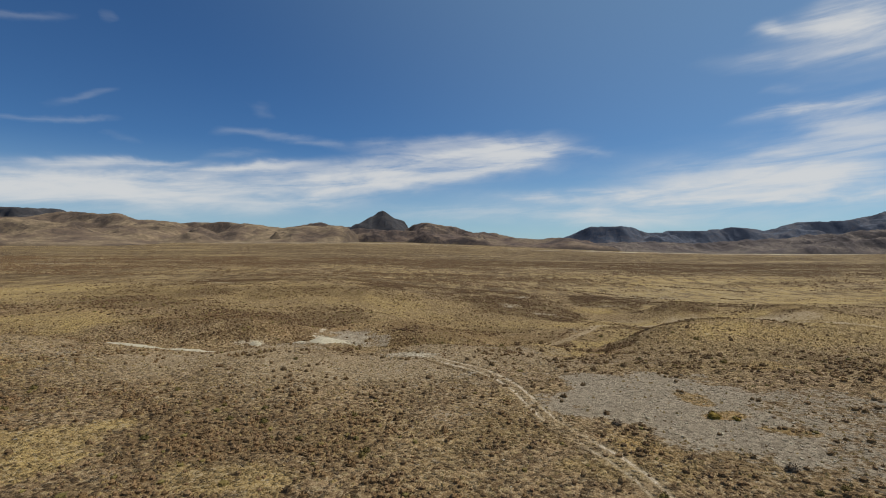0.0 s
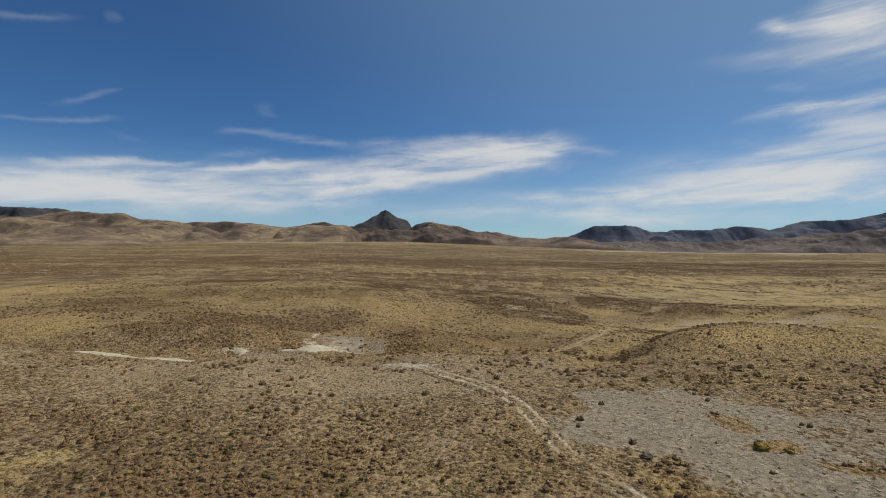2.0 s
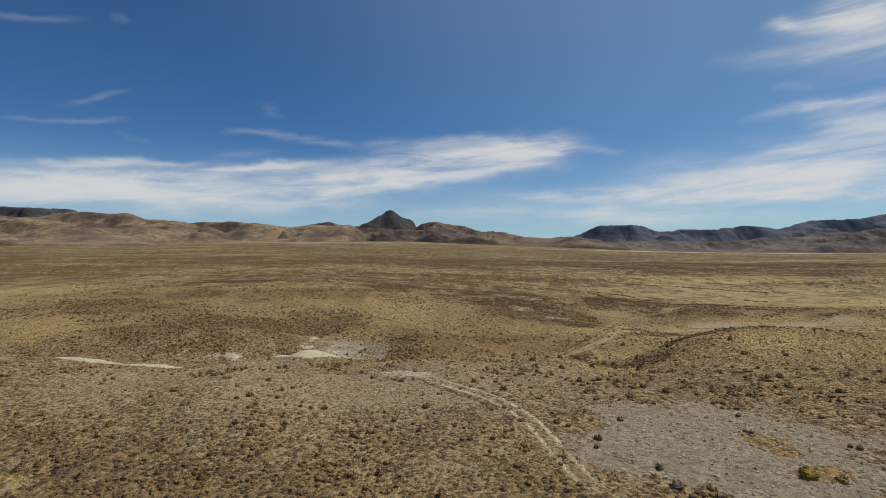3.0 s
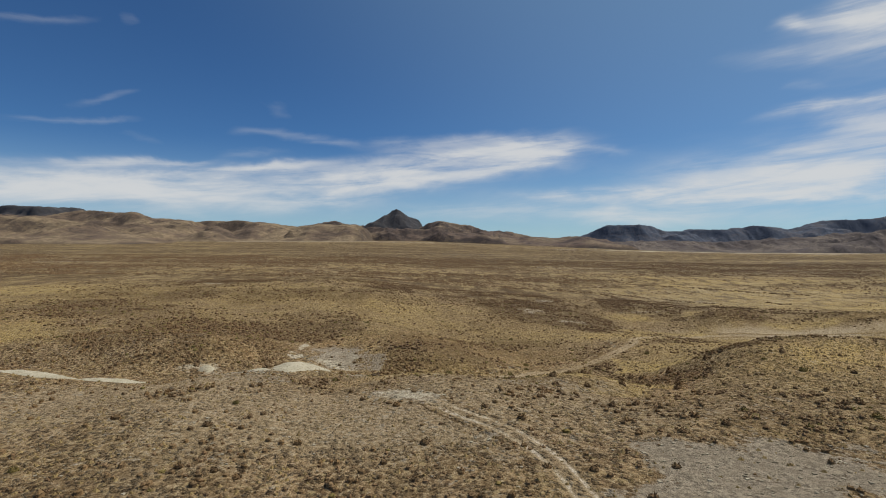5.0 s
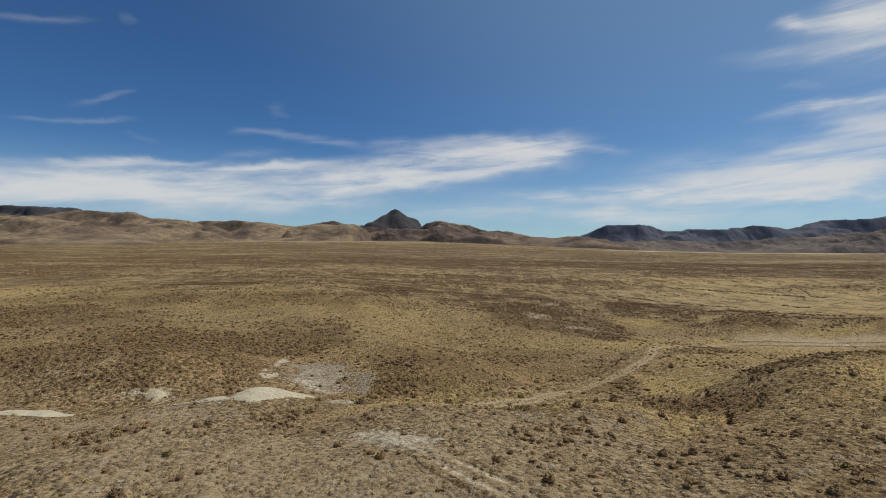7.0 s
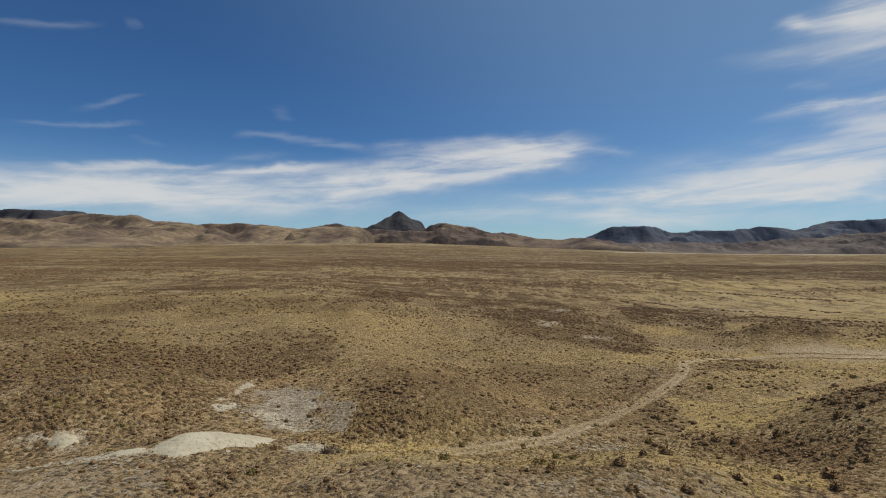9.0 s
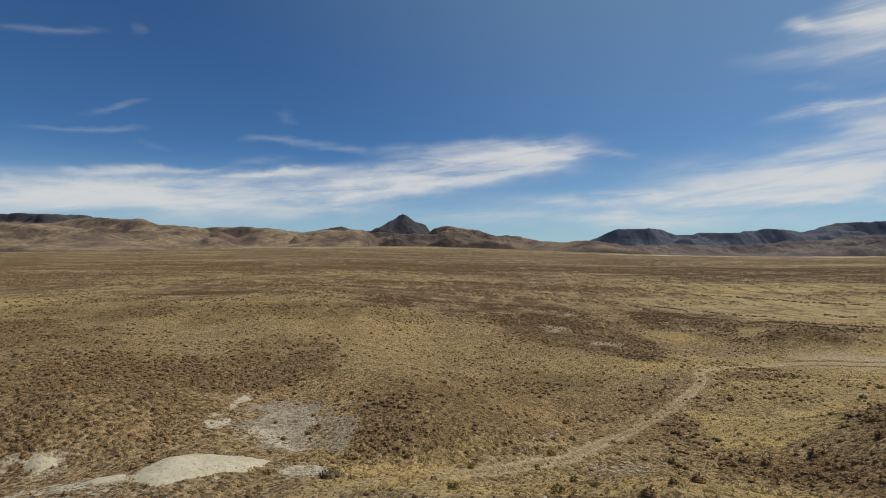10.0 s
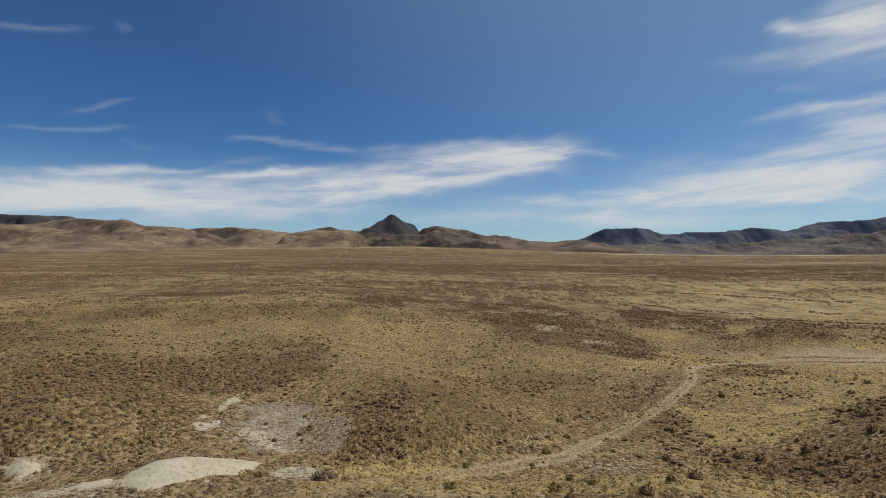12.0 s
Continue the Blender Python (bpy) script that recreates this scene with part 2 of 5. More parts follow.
TRACK = curve_points([(20, 22), (18.6, 33), (17.4, 41), (16.6, 45.4), (14.8, 50.2), (13.0, 55.2), (11.7, 60.4), (10.9, 66), (10.1, 71.5), (8.2, 76), (5.5, 79.8), (2.0, 83.2), (-0.6, 86), (-3.4, 90.4), (-8, 94), (-12, 99)], 0.5)
ROAD = curve_points([(-12, 101), (-7, 109.5), (-1.2, 118.2), (4.1, 121.2), (9.8, 123.3), (15.4, 126.6), (22.5, 137), (31, 146.8), (38.8, 155.4), (46.2, 164), (52.2, 173), (55.2, 180.3), (61.6, 187.2), (74, 197.6), (88, 204.4), (101, 204.3), (115, 199.6), (126, 194), (142, 186), (165, 176), (200, 165)], 0.7)
BANK = curve_points([(46.5, 178), (43.5, 165), (37, 157.3), (32.6, 151.6), (26.4, 147), (18.8, 140.6), (13.2, 133.2), (10, 128.4), (7.6, 125.4), (3.2, 123.4)], 0.4)


def distance_to(line, x, y, reach=7.0):
    """Distance to a line of points, and on which side; far places get `reach`."""
    shape = np.shape(x)
    x, y = np.ravel(x), np.ravel(y)
    best = np.full(len(x), reach)
    near = (x > line[:, 0].min() - reach) & (x < line[:, 0].max() + reach) & (y > line[:, 1].min() - reach) & (y < line[:, 1].max() + reach)
    idx = np.flatnonzero(near)
    for part_ids in np.array_split(idx, max(1, len(idx) // 20000)):
        if len(part_ids):
            d = np.hypot(x[part_ids, None] - line[None, :, 0], y[part_ids, None] - line[None, :, 1]).min(1)
            best[part_ids] = np.minimum(d, reach)
    return best.reshape(shape)


def zones(x, y):
    """What covers the ground: weights from 0 to 1."""
    x, y = np.asarray(x, float), np.asarray(y, float)
    big, mid, low = grains(x, y, 160, 4, 31), grains(x, y, 38, 4, 41), grains(x, y, 11, 4, 53)
    scrub = np.clip(0.42 + 0.3 * big * step(y, 150, 400) + 0.26 * mid + 0.18 * low + 0.55 * step(y, 340, 800) * (0.4 + 0.6 * step(x, -260, 20)) + 0.14 * step(y, 160, 260) * step(-x, -40, 60), 0, 1)
    gold = np.clip(0.24 - 0.25 * step(y, 420, 700) - 0.2 * step(-y, -122, -106) - 0.2 * big + 0.3 * grains(x, y, 55, 4, 67) + 0.2 * low, 0, 1)
    for cx, cy, rx, ry, turn, w in SCRUB:
        scrub = np.clip(scrub + w * oval(x, y, cx, cy, rx, ry, turn, 0.4, max(6.0, min(rx, ry) * 0.7), 0.7), 0, 1)
    for cx, cy, rx, ry, turn, w in GOLD:
        o = w * oval(x, y, cx, cy, rx, ry, turn, 0.45, max(6.0, min(rx, ry) * 0.7), 0.8)
        gold, scrub = np.clip(gold + o, 0, 1), scrub * (1 - 0.8 * np.clip(o, 0, 1))
    pale, gravel, red = 0 * x, 0 * x, 0 * x
    for cx, cy, rx, ry, turn, w in PALE:
        pale = np.maximum(pale, w * oval(x, y, cx, cy, rx, ry, turn, 0.4, 3.5, 0.6))
    for cx, cy, rx, ry, turn, w in GRAVEL:
        gravel = np.maximum(gravel, w * oval(x, y, cx, cy, rx, ry, turn, 0.5, 9.0, 0.9))
    for cx, cy, rx, ry, turn, w in RED:
        red = np.maximum(red, w * oval(x, y, cx, cy, rx, ry, turn, 0.5, 5.0, 0.9))
    for kind, w, outline, rough, size, soft in PATCHES:
        o = w * blot(x, y, outline, rough, size, soft)
        if kind == "scrub":
            scrub, gold = np.clip(scrub + o, 0, 1), gold * (1 - 0.7 * o)
        elif kind == "bare":
            scrub, gold = scrub * (1 - o), gold * (1 - 0.5 * o)
        elif kind == "gold":
            gold, scrub, red = np.maximum(gold, o), scrub * (1 - 0.95 * o), red * (1 - o)
        elif kind == "red":
            red = np.maximum(red, o)
        elif kind == "pale":
            pale = np.maximum(pale, o)
        else:
            gravel = np.maximum(gravel, o)
    for cx, cy, rx, ry, turn, w in TUFTS:
        o = w * oval(x, y, cx, cy, rx, ry, turn, 0.5, 3.0, 0.9)
        gravel, gold, red = gravel * (1 - o), np.maximum(gold, o), np.maximum(red, 0.55 * o)
    d = distance_to(ROAD, x, y)
    track = 0.34 * (1 - step(d + 0.5 * grains(x, y, 5, 2, 71), 1.0, 2.0))
    d = distance_to(TRACK, x, y)
    track = np.maximum(track, 0.14 * (1 - step(d + 0.5 * grains(x, y, 4, 2, 73), 0.9, 2.2)))
    # dusty, trodden soil where the bench ends
    track = np.maximum(track, 0.42 * oval(x, y, -20, 87, 40, 13, 0.0, 0.5, 12.0, 1.2))
    track = np.maximum(track, 0.2 * oval(x, y, 3, 118, 14, 4, 0.35, 0.5, 8.0, 1.2))
    track = np.maximum(track, 0.75 * oval(x, y, 116, 201, 34, 6.5, -0.3, 0.35, 9.0, 1.0))
    bare = np.clip(np.maximum.reduce([pale, gravel * 0.9, track]), 0, 1)
    return dict(scrub=scrub * (1 - bare), gold=gold * (1 - bare), pale=pale, gravel=gravel, red=red, track=track)


# ragged patches of cover: centre, radii, turn, weight
SCRUB = [(85, 105, 20, 15, 0, -0.4), (-62, 88, 25, 12, 0, -0.2), (62, 108, 20, 14, 0, -0.3), (50, 102, 16, 12, 0, -0.3), (45, 88, 16, 9, 0, -0.15), (-96, 178, 9, 13, 0, 0.4),
         (109, 221, 9, 6, 0.2, 0.6), (147, 209, 10, 8, 0, 0.6),
         (-36, 384, 50, 25, 0, 0.2), (105, 400, 45, 20, 0, 0.35), (3, 409, 30, 26, 0, 0.4), (-232, 329, 45, 30, 0, 0.45)]
SCRUB += [(182, 667, 120, 60, 0, 0.7), (235, 590, 60, 40, 0, 0.6), (335, 610, 170, 26, 0, 0.55), (513, 1150, 300, 170, 0, 0.75), (22, 850, 420, 130, 0, 0.6), (-80, 1150, 380, 150, 0, 0.5)]
GOLD = [(80, 166, 34, 15, 0.5, 0.55), (82, 108, 20, 10, 0, 0.4), (68, 112, 14, 8, 0, 0.35), (184, 345, 85, 60, 0.1, 0.55), (268, 450, 150, 40, 0, 0.5), (150, 372, 40, 30, 0, 0.4), (85, 238, 30, 6, 0, 0.5), (-21, 205, 15, 24, 0.3, 0.2), (-87, 263, 45, 45, 0, 0.2),
        (-450, 789, 220, 110, 0, 0.5), (-211, 601, 70, 40, 0, 0.35), (100, 209, 45, 5, 0, 0.7), (60, 190, 16, 8, 0.5, 0.4)]
GOLD += [(640, 924, 220, 30, 0, 0.6), (900, 1350, 500, 60, 0, 0.6), (120, 190, 45, 10, 0, 0.5), (300, 300, 140, 70, 0, 0.5), (-105, 125, 26, 14, 0, 0.6), (-190, 225, 55, 28, 0.9, 0.6), (-75, 70, 14, 7, 0, 0.4), (900, 1900, 700, 160, 0, 0.6), (-500, 1800, 700, 100, 0, 0.5), (-950, 1250, 420, 260, 0, 0.45)]
PALE = [(184, 345, 90, 55, 0.1, 0.2), (-900, 2050, 1000, 170, 0, 0.4), (900, 1700, 600, 70, 0, 0.7), (1300, 2200, 700, 130, 0, 0.75), (-144, 290, 8, 5, 0, 0.4), (-120, 271, 10, 4, 0, 0.4), (135, 594, 60, 10, 0, 0.35), (83, 249, 8, 3, 0, 0.35), (32, 243, 6, 4, 0, 0.4), (125, 313, 30, 5, 0.1, 0.35), (30, 1037, 120, 25, 0, 0.3), (-380, 499, 40, 18, 0, 0.35)]
GRAVEL = [(-22, 80, 30, 12, 0, 0.2), (-55, 82, 22, 9, 0, 0.2), (2, 80, 12, 9, 0, 0.3), (22, 88, 14, 7, 0, 0.22), (5, 62, 6, 4, 0, 0.2)]
TUFTS = [(32.3, 63.8, 1.4, 3.2, 0.1, 0.8), (33.3, 57, 2.0, 1.2, 0, 0.95), (36.2, 52.4, 2.6, 1.0, -0.5, 0.8), (53.6, 81, 5, 3, 0, 0.6), (19.5, 50, 3.0, 2.0, -0.6, 0.75), (17.3, 60.5, 1.6, 1.2, 0, 0.4)]
RED = [(29, 97, 8, 5, 0.2, 0.3), (109, 221, 10, 7, 0.2, 0.4), (149, 211, 13, 10, 0, 0.4), (62, 112, 18, 10, 0, 0.2), (4, 150, 22, 16, 0.3, 0.45), (-55, 135, 22, 10, 0, 0.35), (-120, 150, 30, 10, 0, 0.25)]
PATCHES = []


def patch(kind, weight, *outline, rough=1.2, size=5.0, soft=0.9):
    PATCHES.append((kind, weight, outline, rough, size, soft))


# the brown hillside, the draw beside the knoll and the thickets on the bench
patch("scrub", 0.62, (-72, 118), (-74, 138), (-68, 147), (-59, 151), (-45, 156), (-37, 164), (-28, 170), (-24, 157), (-26, 148), (-33, 140), (-40, 131), (-50, 118), (-64, 112), rough=3.0, size=9, soft=2.5)
patch("scrub", 0.55, (-13, 126), (-13, 134), (-8, 140), (-3, 133), (-5, 125), rough=1.8, soft=1.5)
patch("scrub", 0.2, (36, 125), (40, 122.6), (44, 122.7), (48, 124.5), (52, 128), (60, 137), (66, 139), (60, 128.5), (52, 118), (43.5, 109.4), (40, 110), (36.5, 113), rough=1.6, soft=1.4)
patch("scrub", 0.25, (32.1, 126.8), (35.1, 125.4), (41, 122.6), (44, 112.3), (40.8, 107.5), (38, 107), (36, 114.4), (34, 119.5), (31.7, 122.9), rough=0.9, soft=0.9)
patch("scrub", 0.25, (57, 123), (59, 114), (51.6, 107.4), (46, 112.6), (50, 118), rough=2.0, soft=1.5)
patch("scrub", 0.35, (3.2, 91.6), (8.6, 96.3), (14.8, 101), (19, 102), (19.4, 93.3), (14, 87), (7.4, 86.6), rough=1.6)
patch("scrub", 0.25, (17, 88), (21, 84), (26, 81), (33, 79.5), (41, 81), (52, 88), (50, 93), (39, 91.6), (30, 89), rough=2.0, soft=1.5)
patch("gravel", 0.4, (6, 100), (14.5, 103.5), (24.4, 104.6), (27, 100), (20, 97), (10, 96), rough=1.5, soft=1.5)
patch("scrub", 0.2, (-35.7, 54), (-33.8, 59), (-20.7, 63), (-9.4, 63), (-4.8, 54), (-9, 48.8), (-23.7, 46.7), (-31, 47.3), rough=3.0, size=8, soft=2)
patch("scrub", 0.36, (-54, 111), (-38, 113), (-31, 119), (-28.5, 124), (-33, 133), (-50, 128), rough=2.0, soft=1.6)
patch("scrub", 0.35, (-12, 121.5), (0, 124), (8, 130), (13, 142), (2, 152), (-12, 144), rough=3.0, size=7, soft=2)
patch("scrub", 0.3, (31.4, 144.5), (33.5, 140), (34.2, 132), (31.6, 129.6), (30.6, 138), rough=0.8)
patch("bare", 0.85, (-60, 72), (-44, 66), (-35, 66), (-26, 70), (-26, 76), (-32, 84), (-38, 86), (-56, 80), rough=2.5, size=7, soft=2)
patch("bare", 0.6, (-34, 82), (-4, 78), (4, 84), (-3, 95), (-14, 98), (-30, 95), rough=2.5, size=7, soft=2)
patch("bare", 0.88, (12, 124), (17, 131), (24, 131), (30, 130), (31, 122), (36, 112), (36, 104), (33, 98), (24, 92), (14, 98), (16, 112), rough=1.6, soft=1.5)
patch("bare", 0.5, (8, 134), (2, 141), (4, 152), (14, 150), (19, 143), (13, 135), rough=1.6, soft=1.5)
# scrub of the valley floor and the plain, in streaks that follow the drainage
patch("scrub", 0.6, (5, 297), (35, 340), (52, 333), (49, 273), (54, 244), (64, 232), (65, 216), (50, 200), (37, 212), (26, 219), (15, 236), rough=5, size=16, soft=3)
patch("scrub", 0.6, (77, 306), (102, 318), (114, 294), (125, 274), (100, 247), (88, 228), (80, 240), (69, 248), rough=5, size=15, soft=3)
patch("scrub", 0.45, (72, 420), (108, 429), (148, 389), (174, 367), (113, 347), (79, 362), rough=9, size=25, soft=6)
patch("scrub", 0.7, (255, 678), (306, 639), (215, 490), (194, 538), rough=12, size=40, soft=10)
patch("scrub", 0.6, (430, 616), (479, 634), (447, 571), (354, 460), (341, 494), rough=12, size=40, soft=10)
patch("scrub", 0.6, (-19, 760), (86, 786), (120, 581), (42, 528), (-13, 532), rough=14, size=50, soft=12)
patch("scrub", 0.6, (104, 226), (118, 240), (127, 228), (120, 217), (110, 213), rough=2, soft=2)
patch("scrub", 0.4, (-10, 443), (8, 470), (17, 394), (3, 346), (-8, 340), rough=9, size=25, soft=6)
patch("scrub", 0.45, (-371, 435), (-287, 398), (-253, 373), (-230, 303), (-220, 275), (-300, 340), rough=14, size=40, soft=10)
patch("scrub", 0.35, (-143, 194), (-119, 202), (-90, 173), (-86, 155), (-94, 149), (-104, 150), rough=5, size=14, soft=3)
patch("scrub", 0.4, (-175, 329), (-162, 388), (-116, 371), (-99, 283), (-134, 276), rough=10, size=25, soft=6)
patch("scrub", 0.6, (-42, 266), (-24, 298), (-19, 290), (-22, 268), (-35, 257), rough=3, size=9, soft=2)
patch("scrub", 0.35, (-58, 142), (-58, 168), (-50, 185), (-36, 190), (-27, 160), (-37, 149), rough=4, size=10, soft=3)
patch("pale", 0.4, (41, 224), (55, 228), (49, 216), (40, 216), rough=1.5)
patch("pale", 0.4, (28, 240), (35, 244), (33, 235), (28, 232), rough=1.2)
patch("pale", 0.4, (38, 276), (49, 278), (46, 268), (38, 267), rough=1.5)
# dry golden grass
patch("gold", 0.55, (84, 330), (115, 327), (142, 291), (170, 284), (190, 267), (272, 365), (205, 359), (197, 410), (263, 554), (151, 389), (112, 398), rough=8, size=25, soft=6)
patch("gold", 0.6, (-182, 236), (-179, 260), (-205, 326), (-180, 306), (-150, 231), (-160, 215), rough=6, size=16, soft=5)
patch("gold", 0.4, (-34, 225), (-30, 244), (-8, 250), (-4, 195), (-20, 168), rough=5, size=14, soft=4)
patch("gold", 0.95, (41.7, 154), (50.5, 146.5), (58, 150), (72, 158.5), (60, 146), (51, 135), (47.8, 128), (42, 126), (37, 128), (33.5, 130), (36, 140), rough=1.8, soft=1.5)
patch("gold", 0.75, (19, 102.5), (25.7, 105.4), (31, 104.5), (29, 99), (25.6, 96.5), (20.3, 96.5), rough=0.9)
patch("gold", 0.95, (-13, 118.5), (-7, 121.5), (-1, 120.4), (2, 117), (6, 118), (12, 120), (20, 119), (31, 119), (35, 113), (36, 110), (35, 103), (26, 105.6), (20, 104), (12, 105), (8, 106), (3, 103), (-1, 102), (-7.8, 105), (-13.4, 102.9), (-13.8, 110), rough=0.8)
patch("bare", 0.7, (-25, 157), (-14, 150), (-3, 152), (0, 166), (-8, 186), (-22, 188), rough=3.0, size=9, soft=3)
patch("gold", 0.66, (-46, 49), (-42, 54), (-36.4, 56), (-33.6, 50.5), (-33, 45), (-36, 40), (-46, 40), rough=1.8, soft=1.4)
patch("gold", 0.55, (-23.5, 45.3), (-18, 46.6), (-13, 43.6), (-14, 40), (-23, 40), rough=1.2, soft=1.2)
patch("gold", 0.5, (11, 46.2), (15.9, 47.7), (19, 45.7), (24.9, 46.7), (22, 42), (14, 41), rough=1.2, soft=1.0)
patch("gold", 0.6, (-16.3, 102.5), (-14, 105), (-8, 104), (-12, 100.8), (-14, 98.5), (-19, 98), rough=0.9)
patch("gold", 0.5, (-49.5, 77), (-48, 80), (-43.6, 80), (-44, 77.4), rough=1.2)
# rusty soil
patch("red", 0.35, (-50, 127), (-43, 125.4), (-38.7, 126), (-37, 120), (-38.6, 117), (-45, 117.5), rough=1.8, soft=1.6)
patch("red", 0.6, (-35.5, 141), (-31.6, 144.5), (-28, 145.4), (-22, 141), (-28, 137), rough=1.0, soft=1.0)
patch("red", 0.5, (-17, 103), (-14, 105), (-9, 104), (-12, 100.8), (-14, 98.5), (-19, 98), rough=0.9)
patch("red", 0.55, (36, 127), (41, 124), (43, 112), (40, 107), (33, 99), (30, 101), (34, 108), rough=1.2, soft=1.2)
# the grey gravel flat on the bench, the cut in the hillside and stony ground below the heap
patch("gravel", 0.55, (36, 73), (42, 66), (52, 64), (56, 54), (48, 44), (38, 40), (30, 44), (36, 54), rough=2.5, size=7, soft=2.5)
patch("gravel", 1.0, (19.9, 76.8), (26.9, 75), (32.8, 76), (36.3, 73), (39.5, 68.2), (41, 62), (40, 54), (37, 47), (32, 45.7), (28.3, 47.8), (25.6, 49), (23.5, 52), (21, 55), (16.6, 58), (14.6, 62.5), (16.5, 70), rough=3.0, size=5, soft=2.6)
patch("gravel", 0.85, (-27.8, 126.8), (-29.2, 134), (-26, 138.4), (-21.5, 136.5), (-19.5, 130), (-19, 123.4), (-22, 121.9), rough=1.6, size=4, soft=1.6)
patch("gravel", 0.68, (-22, 136), (-17, 133.4), (-13, 127.6), (-14.8, 123.8), (-20, 123.2), (-21, 130), rough=2.6, size=3, soft=2.4)
patch("pale", 0.3, (-27, 126.4), (-27.6, 132), (-24, 136), (-19, 133), (-18, 128), (-18.4, 123), (-22, 122.4), rough=1.2, size=3, soft=1.2)
patch("gravel", 0.4, (-26.4, 103), (-31, 101), (-37, 98), (-32, 94), (-25, 95), (-22, 98), rough=1.5, soft=1.5)
patch("gravel", 0.4, (16.5, 124.2), (23.5, 126), (23, 121), (17.5, 112), (15, 116), rough=1.2)
# pale crusts and streaks
patch("pale", 0.75, (-33.2, 128.5), (-33.4, 136), (-34.8, 142), (-33.6, 142.6), (-32.0, 135), (-31.6, 129), rough=0.8, size=2.5, soft=0.9)
patch("pale", 0.95, (-32.8, 126), (-31, 128.4), (-29.9, 126.8), (-31.5, 125.2), rough=0.5, size=2)
patch("pale", 0.62, (-27.8, 127.4), (-25, 128.0), (-22, 125.6), (-19, 123.4), (-21, 122.0), (-25, 123.4), rough=1.2, size=1.8, soft=1.3)
patch("pale", 0.95, (-18.6, 114), (-18.6, 117.5), (-14.5, 118.4), (-14.4, 114), (-16.4, 111), rough=0.9, size=2, soft=0.7)
patch("pale", 0.8, (-28, 105), (-31, 105.2), (-34, 104), (-38, 102.5), (-42, 103), (-38.2, 100), (-33.9, 102.2), (-29, 103), rough=0.6, size=2.5)
patch("pale", 0.48, (-46, 110), (-43.5, 113.4), (-39.5, 112.8), (-39, 110), (-42, 108.5), rough=1.2, size=2.5, soft=1.4)
patch("pale", 0.55, (-10.5, 93.3), (-6.4, 94.4), (-0.3, 90.5), (-2, 87.3), (-7, 90), rough=1.0, soft=1.0)
patch("pale", 0.4, (-28.5, 127), (-26.6, 123), (-25.4, 122.6), (-26.6, 126.4), rough=0.4, size=2)


# ---------------------------------------------------------------- materials
def surface(name, rough=0.95):
    m = bpy.data.materials.new(name)
    m.use_nodes = True
    t = m.node_tree
    p = t.nodes["Principled BSDF"]
    p.inputs["Roughness"].default_value = rough
    p.inputs["Specular IOR Level"].default_value = 0.15
    return m, t, p


def bump(tree, shader, value, strength, reach):
    n = tree.nodes.new("ShaderNodeBump")
    n.inputs["Strength"].default_value, n.inputs["Distance"].default_value = strength, reach
    tree.links.new(value, n.inputs["Height"])
    tree.links.new(n.outputs[0], shader.inputs["Normal"])


def attribute(tree, name):
    n = tree.nodes.new("ShaderNodeAttribute")
    n.attribute_name = name
    return n.outputs["Fac"]


